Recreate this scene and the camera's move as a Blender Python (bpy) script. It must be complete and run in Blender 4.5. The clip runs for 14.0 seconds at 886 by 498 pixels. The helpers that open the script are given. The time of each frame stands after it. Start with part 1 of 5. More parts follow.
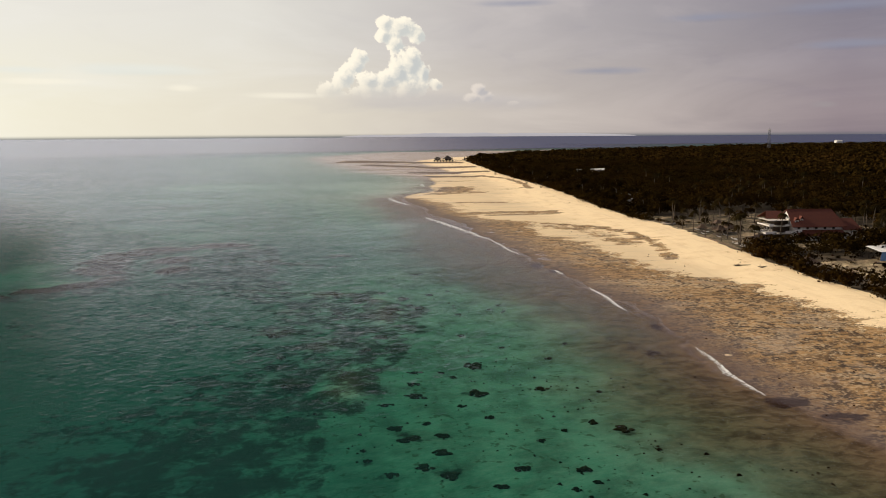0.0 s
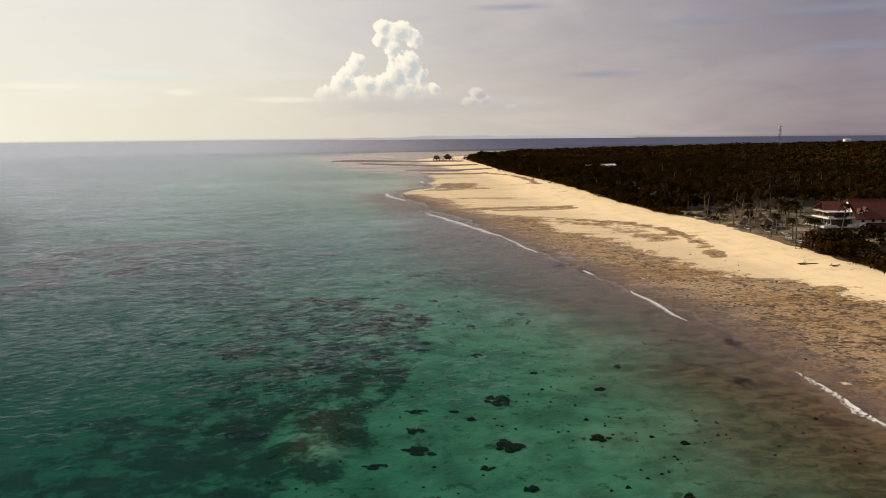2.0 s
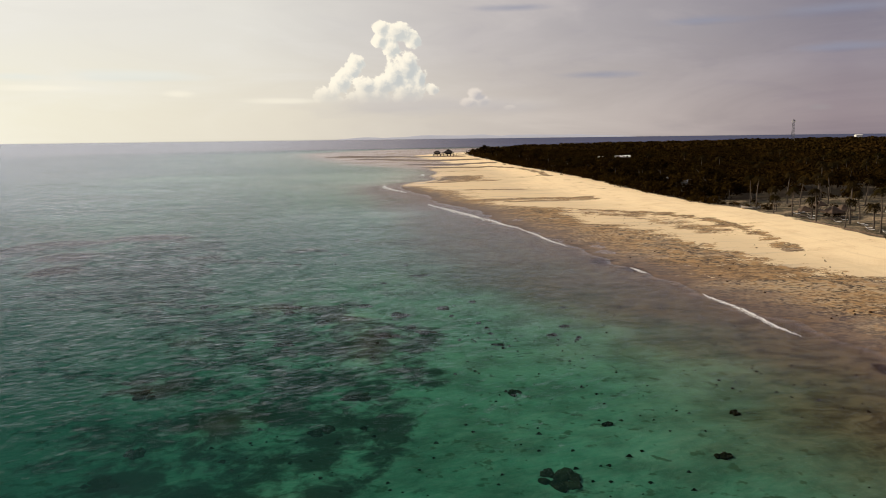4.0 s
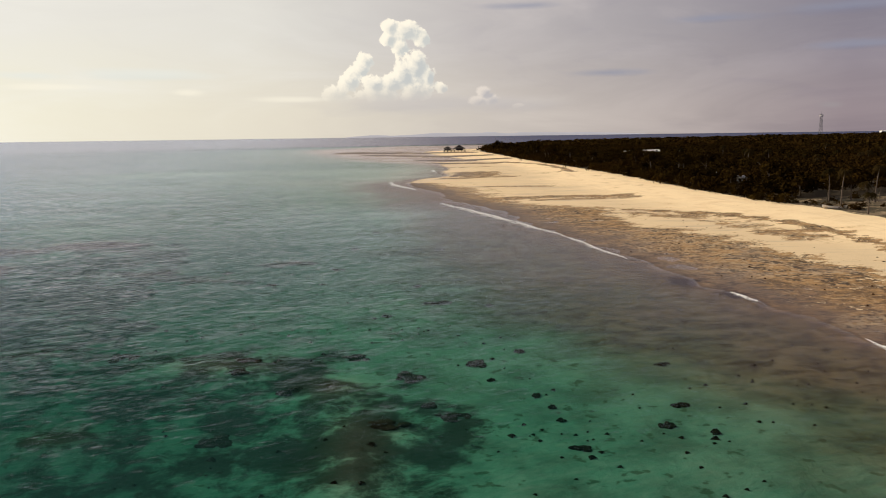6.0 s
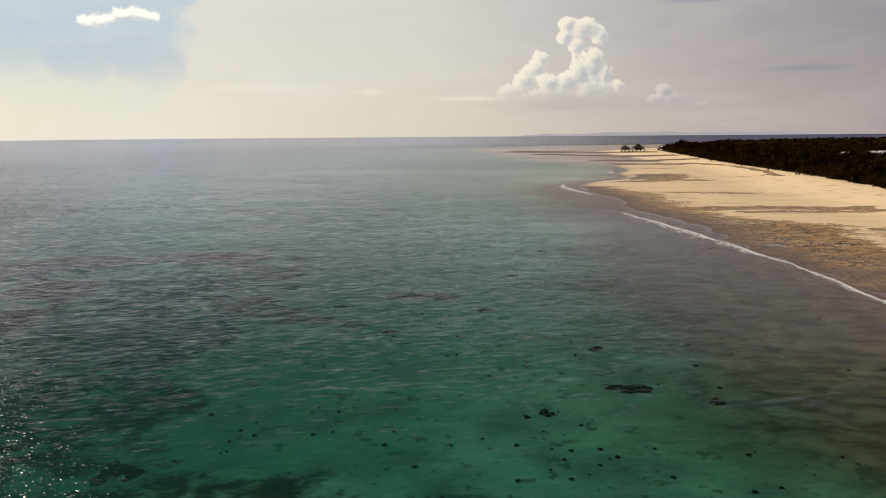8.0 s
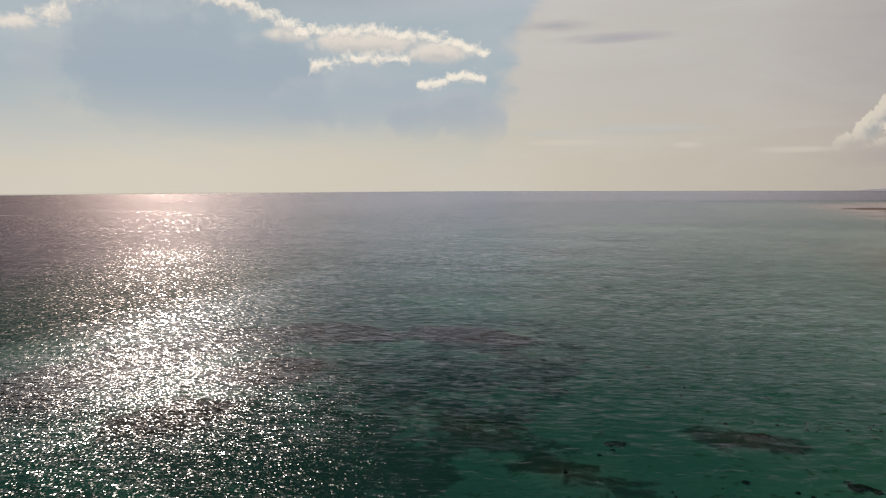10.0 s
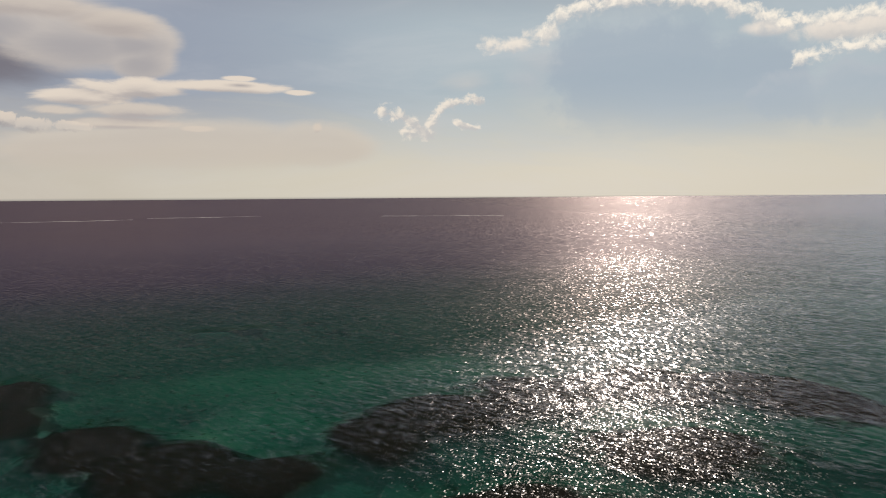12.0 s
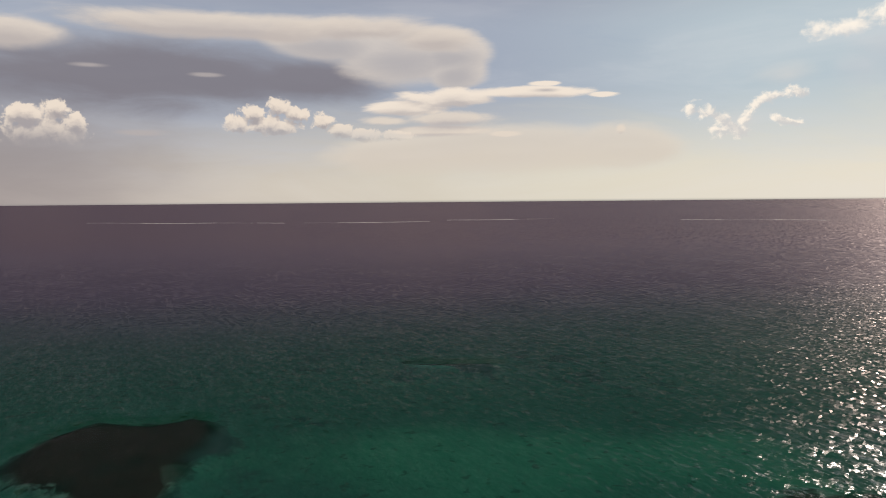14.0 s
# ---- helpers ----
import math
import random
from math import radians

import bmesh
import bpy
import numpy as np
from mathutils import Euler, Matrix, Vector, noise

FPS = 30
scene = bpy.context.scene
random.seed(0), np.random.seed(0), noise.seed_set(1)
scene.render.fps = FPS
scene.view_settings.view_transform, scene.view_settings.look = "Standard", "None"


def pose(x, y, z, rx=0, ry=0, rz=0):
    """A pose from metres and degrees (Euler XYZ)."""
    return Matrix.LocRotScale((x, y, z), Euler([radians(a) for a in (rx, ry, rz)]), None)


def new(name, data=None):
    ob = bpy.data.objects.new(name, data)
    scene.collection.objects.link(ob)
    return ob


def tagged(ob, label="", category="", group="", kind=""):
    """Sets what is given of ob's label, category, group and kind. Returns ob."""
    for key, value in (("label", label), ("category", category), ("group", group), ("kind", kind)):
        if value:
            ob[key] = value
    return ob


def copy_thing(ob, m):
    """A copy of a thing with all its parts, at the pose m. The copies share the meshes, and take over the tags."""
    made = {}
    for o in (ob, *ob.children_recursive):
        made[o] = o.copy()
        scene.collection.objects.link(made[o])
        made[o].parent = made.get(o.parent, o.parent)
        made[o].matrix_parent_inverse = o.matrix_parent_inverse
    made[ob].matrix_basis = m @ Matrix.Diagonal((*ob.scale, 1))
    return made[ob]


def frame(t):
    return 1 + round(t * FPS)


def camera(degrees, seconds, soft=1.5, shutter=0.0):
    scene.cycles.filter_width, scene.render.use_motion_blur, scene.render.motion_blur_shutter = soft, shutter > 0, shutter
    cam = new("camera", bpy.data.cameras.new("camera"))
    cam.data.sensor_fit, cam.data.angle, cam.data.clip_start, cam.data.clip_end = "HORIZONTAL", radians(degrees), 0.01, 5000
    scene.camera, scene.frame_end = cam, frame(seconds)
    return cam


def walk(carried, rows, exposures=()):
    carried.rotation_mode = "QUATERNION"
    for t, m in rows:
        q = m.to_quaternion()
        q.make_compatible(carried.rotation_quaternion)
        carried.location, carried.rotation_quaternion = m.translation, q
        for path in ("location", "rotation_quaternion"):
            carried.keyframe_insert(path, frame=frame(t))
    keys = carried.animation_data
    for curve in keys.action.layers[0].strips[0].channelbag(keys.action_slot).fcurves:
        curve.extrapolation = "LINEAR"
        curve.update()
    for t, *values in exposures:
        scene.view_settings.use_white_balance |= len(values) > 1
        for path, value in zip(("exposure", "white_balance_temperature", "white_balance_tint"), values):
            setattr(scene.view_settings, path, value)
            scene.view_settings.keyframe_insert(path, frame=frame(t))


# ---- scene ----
cam = camera(60.3, 14.0, soft=1.0)


def eye(x, y, z, tilt, lean, turn):
    """The camera's pose: tilt from straight down, lean about the view, turn to the left of +y."""
    return pose(x, y, z, tilt, 0, turn) @ pose(0, 0, 0, 0, 0, lean)


walk(cam, [
    (0.0, eye(0.00, 0.00, 40.00, 81.111, -0.374, -1.377)),
    (0.5, eye(-0.11, 9.01, 37.84, 81.276, -0.259, -1.401)),
    (1.0, eye(-0.37, 18.04, 36.15, 81.296, -0.339, -1.411)),
    (1.5, eye(-0.65, 27.04, 34.36, 81.358, -0.420, -1.466)),
    (2.0, eye(-0.91, 36.13, 32.63, 81.381, -0.527, -1.509)),
    (2.5, eye(-1.06, 44.98, 30.77, 81.426, -0.646, -1.554)),
    (3.0, eye(-1.27, 53.86, 29.01, 81.442, -0.703, -1.539)),
    (5.5, eye(-3.14, 104.22, 21.92, 81.396, -0.664, -1.617)),
    (6.0, eye(-3.33, 113.50, 21.86, 81.324, -0.746, -0.929)),
    (6.5, eye(-3.67, 122.21, 21.54, 81.291, -0.611, -0.313)),
    (7.0, eye(-3.97, 131.34, 21.37, 81.180, -0.691, 3.048)),
    (7.5, eye(-4.32, 140.63, 20.88, 81.230, -0.576, 6.173)),
    (7.7, eye(-4.60, 144.21, 20.76, 81.165, -0.523, 8.619)),
    (9.8, eye(-12.20, 176.90, 20.76, 85.351, -0.262, 30.200)),
    (10.0, eye(-13.40, 179.40, 20.74, 85.429, -0.240, 34.700)),
    (10.5, eye(-16.80, 185.24, 20.69, 85.450, -0.200, 47.951)),
    (11.0, eye(-20.70, 190.58, 20.65, 85.519, -0.170, 55.852)),
    (11.5, eye(-25.10, 195.54, 20.65, 85.633, -0.250, 62.831)),
    (12.0, eye(-30.10, 199.95, 20.78, 85.779, -0.306, 68.779)),
    (12.5, eye(-36.10, 203.55, 20.86, 85.887, -0.311, 74.397)),
    (13.0, eye(-42.75, 206.70, 20.87, 85.948, -0.286, 81.017)),
    (13.5, eye(-49.05, 209.40, 20.85, 86.015, -0.320, 87.348)),
    (14.0, eye(-55.26, 211.94, 20.90, 86.068, -0.500, 91.106)),
], [(0.0, 0.0, 6500, 10), (7.0, 0.0, 6500, 10), (9.8, -0.64, 6500, 14), (11.0, -0.60, 6500, 14), (12.5, -0.52, 6500, 14), (13.2, -0.46, 6500, 14), (14.0, -0.34, 6500, 14)])

# ---- light ----
SUN_AZ, SUN_EL = 55.8, 29.0          # degrees to the left of +y, and above the horizon
SUN_WAY = Vector((-math.sin(radians(SUN_AZ)) * math.cos(radians(SUN_EL)),
                  math.cos(radians(SUN_AZ)) * math.cos(radians(SUN_EL)), math.sin(radians(SUN_EL))))
sun_data = bpy.data.lights.new("sun", "SUN")
sun_data.energy, sun_data.angle, sun_data.color = 5.0, radians(0.6), (1.0, 0.87, 0.68)
sun = new("sun", sun_data)
sun.rotation_euler = SUN_WAY.to_track_quat("Z", "Y").to_euler()


class Tree:
    """Short hand for node trees."""

    def __init__(self, tree):
        self.t = tree

    def add(self, kind, **props):
        n = self.t.nodes.new(kind)
        for k, v in props.items():
            setattr(n, k, v)
        return n

    def put(self, socket, value):
        if isinstance(value, bpy.types.NodeSocket):
            self.t.links.new(value, socket)
        elif value is not None:
            socket.default_value = value

    def math(self, op, a, b=None, c=None, clamp=False):
        n = self.add("ShaderNodeMath", operation=op, use_clamp=clamp)
        for s, v in zip(n.inputs, (a, b, c)):
            self.put(s, v)
        return n.outputs[0]

    def vec(self, op, a, b=None, c=None, out=0):
        n = self.add("ShaderNodeVectorMath", operation=op)
        for s, v in zip(n.inputs, (a, b, c)):
            self.put(s, v)
        return n.outputs[out]

    def xyz(self, x, y, z):
        n = self.add("ShaderNodeCombineXYZ")
        for s, v in zip(n.inputs, (x, y, z)):
            self.put(s, v)
        return n.outputs[0]

    def split(self, v):
        n = self.add("ShaderNodeSeparateXYZ")
        self.put(n.inputs[0], v)
        return n.outputs

    def step(self, v, lo, hi, a=0.0, b=1.0):
        n = self.add("ShaderNodeMapRange", interpolation_type="SMOOTHSTEP")
        for s, x in zip(n.inputs, (v, lo, hi, a, b)):
            self.put(s, x)
        return n.outputs[0]

    def noise(self, v, scale, detail=4.0, rough=0.55, dist=0.0, out="Fac"):
        n = self.add("ShaderNodeTexNoise")
        self.put(n.inputs["Vector"], v)
        for k, x in (("Scale", scale), ("Detail", detail), ("Roughness", rough), ("Distortion", dist)):
            self.put(n.inputs[k], x)
        return n.outputs[out]

    def mix(self, f, a, b, blend="MIX"):
        n = self.add("ShaderNodeMix", data_type="RGBA", blend_type=blend)
        for s, v in ((n.inputs[0], f), (n.inputs[6], a), (n.inputs[7], b)):
            self.put(s, (*v, 1.0) if isinstance(v, tuple) and len(v) == 3 else v)
        return n.outputs[2]

    def ramp(self, f, stops):
        n = self.add("ShaderNodeValToRGB")
        self.put(n.inputs[0], f)
        e = n.color_ramp.elements
        while len(e) < len(stops):
            e.new(0.5)
        for el, (p, c) in zip(e, stops):
            el.position, el.color = p, (*c, 1.0)
        return n.outputs[0]


def blob_field(k, p, blobs):
    """1 minus the distance to the nearest ellipse (az, el, half width, half height): positive inside."""
    best = None
    for a, e, w, h in blobs:
        d = k.vec("LENGTH", k.vec("MULTIPLY_ADD", p, (1 / w, 1 / h, 0), (-a / w, -e / h, 0)), out=1)
        best = d if best is None else k.math("SMOOTH_MIN", best, d, 0.15)
    return k.math("SUBTRACT", 1.0, best)


def line_field(k, p, lines):
    """1 minus the distance to the nearest of several broken lines, each (half width, points): positive near them."""
    best = None
    for w, pts in lines:
        for a, b in zip(pts, pts[1:]):
            dx, dy = b[0] - a[0], b[1] - a[1]
            ll = dx * dx + dy * dy
            t = k.math("ADD", k.vec("DOT_PRODUCT", p, (dx / ll, dy / ll, 0), out=1), -(a[0] * dx + a[1] * dy) / ll, clamp=True)
            near = k.vec("MULTIPLY_ADD", k.xyz(t, t, 0.0), (dx, dy, 0), (a[0], a[1], 0))
            d = k.math("DIVIDE", k.vec("DISTANCE", p, near, out=1), w)
            best = d if best is None else k.math("SMOOTH_MIN", best, d, 0.2)
    return k.math("SUBTRACT", 1.0, best)


def make_world():
    world = bpy.data.worlds.new("sky")
    scene.world = world
    world.use_nodes = True
    k = Tree(world.node_tree)
    k.t.nodes.clear()
    way = k.add("ShaderNodeTexCoord").outputs["Generated"]
    x, y, z = k.split(way)
    el = k.math("DEGREES", k.math("ARCSINE", z))
    az = k.math("DEGREES", k.math("ARCTAN2", k.math("MULTIPLY", x, -1.0), y))
    p = k.xyz(az, el, 0.0)
    # angle from the sun's bearing
    flat = k.vec("NORMALIZE", k.xyz(x, y, 0.0))
    cosd = k.vec("DOT_PRODUCT", flat, (-math.sin(radians(SUN_AZ)), math.cos(radians(SUN_AZ)), 0), out=1)
    delta = k.math("DIVIDE", k.math("DEGREES", k.math("ARCCOSINE", cosd)), 180.0)
    low = k.ramp(delta, [(0.0, (1.0, 0.96, 0.80)), (0.15, (0.92, 0.88, 0.72)), (0.26, (0.80, 0.74, 0.62)), (0.34, (0.60, 0.54, 0.49)),
                         (0.47, (0.27, 0.22, 0.245)), (1.0, (0.30, 0.28, 0.32))])
    high = k.ramp(delta, [(0.0, (0.86, 0.83, 0.76)), (0.10, (0.86, 0.83, 0.76)), (0.16, (0.86, 0.83, 0.75)), (0.24, (0.80, 0.77, 0.70)),
                          (0.33, (0.53, 0.49, 0.48)), (0.47, (0.25, 0.225, 0.27)), (1.0, (0.34, 0.36, 0.44))])
    # clear blue between the pale sheet ahead and the clouds beyond the sun
    blue_air = k.mix(k.step(az, 66.0, 90.0), (0.60, 0.73, 0.78), (0.46, 0.53, 0.63))
    end = k.noise(k.vec("MULTIPLY", p, (0.2, 0.35, 1.0)), 1.0, 5.0, 0.6)
    edge_at = k.math("ADD", az, k.math("ADD", k.math("MULTIPLY", k.math("SUBTRACT", end, 0.5), 7.0), k.math("MULTIPLY", k.math("SUBTRACT", el, 6.0), 0.35)))
    high = k.mix(k.math("MULTIPLY", k.step(edge_at, 29.6, 31.6), k.step(az, 175.0, 140.0)), high, blue_air)
    stretch = k.vec("MULTIPLY", p, (0.05, 0.22, 1.0))
    streak = k.noise(stretch, 1.0, 5.0, 0.6, 0.6)
    rise = k.step(k.math("ADD", el, k.math("MULTIPLY", k.math("SUBTRACT", streak, 0.5), 6.0)), 0.8, 8.0)
    veil = k.mix(rise, low, high)
    shred = k.noise(k.vec("MULTIPLY", p, (0.11, 0.42, 1.0)), 1.0, 6.0, 0.62, 0.9)
    veil = k.mix(k.step(streak, 0.40, 0.70, 0.0, 0.38), veil, (0.95, 0.90, 0.84), "SOFT_LIGHT")
    veil = k.mix(k.step(shred, 0.52, 0.30, 0.0, 0.22), veil, (0.30, 0.32, 0.40), "SOFT_LIGHT")
    sky = k.add("ShaderNodeTexSky", sky_type="NISHITA", sun_disc=False, sun_elevation=radians(SUN_EL), sun_rotation=radians(-SUN_AZ))
    blue = k.vec("MULTIPLY", sky.outputs[0], (0.05, 0.05, 0.05))
    veil = k.mix(k.step(el, 11.5, 19.0), veil, k.mix(k.step(az, 30.0, 44.0), k.mix(k.math("MULTIPLY", k.step(az, -45.0, 5.0), k.step(el, 38.0, 22.0)), (0.50, 0.49, 0.54), (0.92, 0.90, 0.92)), (0.34, 0.33, 0.39)))
    gap = k.step(el, 18.0, 60.0, 0.06, 0.6)
    col = k.mix(gap, veil, blue)

    # two kinds of cloud texture, each also a little nearer to the sun, from above or from the side
    def heaped(at):
        return k.noise(at, 0.62, 8.0, 0.60, 0.25)

    def layered(at):
        return k.noise(k.vec("MULTIPLY", at, (0.16, 0.55, 1.0)), 1.0, 8.0, 0.60, 0.35)

    def knobbly(at):
        return k.noise(at, 1.15, 8.0, 0.62, 0.3)

    UP, SIDE = (0.0, 0.50, 0.0), (0.34, 0.22, 0.0)
    kinds = {}
    for name_, tag_, fn, way_ in (("heap", "up", heaped, UP), ("layer", "up", layered, UP), ("knob", "up", knobbly, UP), ("knob", "side", knobbly, SIDE)):
        kinds[name_, tag_] = (fn(p), fn(k.vec("ADD", p, way_)), way_)

    def cloud(col, shape, kind, amp, soft, light, dark, deep, cover=1.0, fade=None, field=blob_field, cut=0.0, relief=0.3):
        """Lays a cloud over col. shape: where it may be; kind: its texture and the side that it is lit from; amp: how far the texture
        breaks the shape; deep: how far the light reaches in from the lit edge; relief: how much its knobs shade themselves."""
        n0, n1, way_ = kinds[kind]
        f0, f1 = field(k, p, shape), field(k, k.vec("ADD", p, way_), shape)
        d0 = k.math("ADD", k.math("SUBTRACT", f0, cut), k.math("MULTIPLY", k.math("SUBTRACT", n0, 0.5), amp))
        d1 = k.math("ADD", k.math("SUBTRACT", f1, cut), k.math("MULTIPLY", k.math("SUBTRACT", n1, 0.5), amp))
        mask = k.math("MULTIPLY", k.step(d0, 0.0, soft), cover)
        if fade:
            mask = k.math("MULTIPLY", mask, k.step(el, fade[0], fade[1]))
        lit = k.math("ADD", k.math("MULTIPLY", k.step(d1, deep, -0.05), 1.0 - relief), k.step(k.math("SUBTRACT", d0, d1), -0.25, 0.35, 0.0, relief))
        return k.mix(mask, col, k.mix(lit, dark, light))

    HE, LA, KN, KU = ("heap", "up"), ("layer", "up"), ("knob", "side"), ("knob", "up")
    CREAM, GREY = (1.28, 1.18, 1.0), (0.54, 0.65, 0.73)
    # thin streaks of clear air in the pale veil
    col = cloud(col, [(20.0, 4.2, 7.0, 0.55), (27.0, 4.0, 4.0, 0.4)], LA, 1.0, 0.9, (0.80, 0.83, 0.78), (0.74, 0.79, 0.76), 0.6, 0.55)
    col = cloud(col, [(26.0, 3.3, 3.4, 0.30), (17.2, 3.0, 1.6, 0.4), (9.6, 2.5, 4.0, 0.32)], LA, 1.2, 0.8, (0.98, 0.92, 0.76), (0.86, 0.82, 0.72), 0.5, 0.55)
    col = cloud(col, [(-28.5, 7.7, 6.0, 0.6), (-20.5, 7.5, 5.0, 0.45), (-29.2, 5.3, 4.6, 0.42), (-7.0, 8.9, 4.0, 0.35), (-13.0, 4.1, 4.0, 0.4)], LA, 1.4, 1.0, (0.27, 0.29, 0.38), (0.21, 0.22, 0.31), 0.6, 0.6)
    col = cloud(col, [(22.0, 10.6, 5.5, 0.5), (26.5, 11.6, 4.0, 0.6)], LA, 1.4, 1.0, (0.50, 0.52, 0.58), (0.44, 0.46, 0.53), 0.6, 0.6)
    # the bank in front of the sun: soft grey-blue body with a bright upper edge, wings and shelves
    col = cloud(col, [(63.8, 10.7, 3.4, 0.75), (61.5, 11.3, 1.6, 0.7)], HE, 2.4, 0.6, CREAM, (0.80, 0.82, 0.80), 0.9, 0.9, cut=0.1)
    col = cloud(col, [(61.0, 9.4, 3.4, 1.6), (62.5, 8.2, 2.6, 1.6)], LA, 1.2, 1.0, (0.82, 0.85, 0.84), (0.68, 0.74, 0.77), 0.6, 0.6)
    col = cloud(col, [(40.5, 10.5, 6.4, 1.1), (35.0, 10.0, 3.8, 1.1), (46.0, 10.9, 2.4, 0.8)], HE, 1.2, 0.5, (1.22, 1.12, 0.96), (0.88, 0.86, 0.80), 1.0, 0.92, cut=0.1)
    col = cloud(col, [(53.5, 7.3, 7.8, 6.2), (57.5, 8.8, 4.0, 4.0), (47.0, 7.2, 4.5, 4.4), (50.0, 5.0, 9.0, 4.0)], HE, 0.9, 0.40, GREY, (0.52, 0.63, 0.72), 0.6, 0.72, (2.4, 8.4))
    col = cloud(col, [(40.8, 6.3, 4.4, 2.6), (44.5, 6.4, 3.4, 2.0), (37.6, 6.4, 2.6, 2.5)], HE, 1.1, 0.4, (0.66, 0.74, 0.79), (0.58, 0.69, 0.76), 0.5, 0.7, (2.6, 7.4))
    col = cloud(col, [(33.8, 5.6, 2.8, 2.0), (31.6, 4.6, 2.2, 2.2), (36.5, 5.0, 3.0, 1.8)], HE, 1.1, 0.35, (0.66, 0.73, 0.77), (0.58, 0.67, 0.74), 0.5, 0.75, (2.6, 5.8))
    for edge in ([(0.85, [(61.2, 11.2), (60.0, 12.7), (57.1, 13.3), (53.8, 13.6), (49.8, 13.0), (44.7, 11.1)])],
                 [(0.70, [(45.0, 11.1), (40.0, 11.3), (35.0, 10.8), (31.6, 9.8)])],
                 [(0.62, [(44.2, 8.8), (41.2, 9.4), (37.4, 9.4)]), (0.62, [(36.2, 7.5), (33.2, 8.2), (31.8, 8.0)])]):
        col = cloud(col, edge, KU, 3.0, 0.9, (1.42, 1.32, 1.10), (0.86, 0.87, 0.83), 0.7, 0.9, field=line_field, cut=0.12)
    # small forked cloud and the haze above it
    fork = [(0.75, [(73.2, 5.9), (71.9, 5.7), (70.2, 4.5)]), (0.60, [(69.9, 5.0), (68.5, 6.5), (66.2, 6.9)]), (0.40, [(67.9, 5.1), (66.1, 4.8)]), (0.7, [(71.6, 4.6), (69.6, 4.4)])]
    col = cloud(col, [(67.0, 8.0, 2.8, 1.2), (70.0, 4.8, 3.2, 1.3)], LA, 1.4, 1.2, (0.90, 0.89, 0.82), (0.80, 0.81, 0.78), 0.5, 0.6)
    col = cloud(col, fork, KN, 2.8, 0.7, (1.30, 1.18, 0.98), (0.80, 0.79, 0.75), 0.7, 0.85, field=line_field, cut=0.2)
    col = cloud(col, [(120.0, 3.0, 15.0, 7.0)], LA, 0.5, 1.0, (0.42, 0.38, 0.37), (0.38, 0.345, 0.34), 0.6, 0.7)
    # grey air under the high sheet, the sheet with its curled end
    col = cloud(col, [(112.0, 8.6, 20.0, 3.6), (101.0, 8.6, 8.0, 2.4)], LA, 0.6, 0.7, (0.29, 0.275, 0.305), (0.255, 0.24, 0.27), 0.6, 0.9, (2.2, 6.0))
    col = cloud(col, [(94.0, 10.4, 6.6, 2.6), (90.5, 10.6, 3.8, 2.1), (90.0, 9.4, 3.0, 1.8), (99.0, 11.3, 6.0, 1.9)], LA, 0.55, 0.34, (0.92, 0.84, 0.73), (0.60, 0.57, 0.55), 0.85, 0.88, cut=0.05, relief=0.2)
    col = cloud(col, [(107.0, 12.1, 15.0, 1.25), (97.0, 12.2, 7.0, 1.2), (91.5, 11.5, 4.6, 1.2), (120.5, 10.8, 5.0, 1.4)], LA, 0.9, 0.5, (0.92, 0.83, 0.71), (0.66, 0.60, 0.55), 0.8, 0.92, cut=0.06)
    col = cloud(col, [(115.6, 9.0, 1.6, 0.22), (108.0, 8.7, 1.4, 0.2), (112.6, 4.6, 2.2, 0.34)], LA, 1.0, 0.8, (0.60, 0.55, 0.52), (0.48, 0.44, 0.44), 0.5, 0.7)
    # low pale bank, layered wisps, heaped clouds
    col = cloud(col, [(86.0, 3.4, 11.0, 2.2), (78.0, 3.6, 5.2, 2.0), (94.0, 3.0, 7.0, 1.8)], LA, 0.5, 0.4, (0.95, 0.86, 0.71), (0.85, 0.76, 0.63), 0.5, 0.7, (0.5, 3.0))
    col = cloud(col, [(84.4, 7.6, 6.8, 0.55), (90.4, 7.2, 4.6, 0.8), (93.5, 6.5, 3.6, 0.75), (79.0, 7.3, 1.7, 0.32), (83.4, 8.2, 1.6, 0.25)], LA, 1.5, 0.35, (1.12, 1.00, 0.83), (0.66, 0.61, 0.57), 0.9, 0.95, cut=0.1)
    col = cloud(col, [(90.5, 5.8, 5.4, 0.7), (95.2, 5.6, 2.6, 0.5), (92.0, 4.9, 6.0, 0.5), (86.4, 4.6, 1.6, 0.3), (78.0, 4.8, 0.6, 0.5)], LA, 1.5, 0.5, (0.98, 0.87, 0.72), (0.66, 0.60, 0.56), 0.9, 0.8, cut=0.1)
    piles = [(103.2, 6.6, 1.0, 0.75), (104.8, 6.1, 1.1, 0.75), (101.7, 6.0, 1.1, 0.7), (106.0, 5.3, 1.3, 0.8), (99.9, 5.6, 1.1, 0.7), (98.6, 4.9, 1.1, 0.7), (103.6, 5.3, 2.6, 0.8), (96.8, 4.6, 1.6, 0.6), (94.6, 4.6, 1.8, 0.45),
             (117.6, 6.0, 1.0, 0.8), (116.6, 5.2, 0.9, 0.8), (117.2, 4.2, 1.6, 1.2), (119.6, 5.6, 1.8, 1.0), (118.8, 4.4, 2.4, 1.4)]
    col = cloud(col, piles, KU, 2.0, 0.30, (1.08, 0.95, 0.78), (0.50, 0.46, 0.45), 0.95, 0.95, (3.2, 5.8), cut=0.05, relief=0.35)
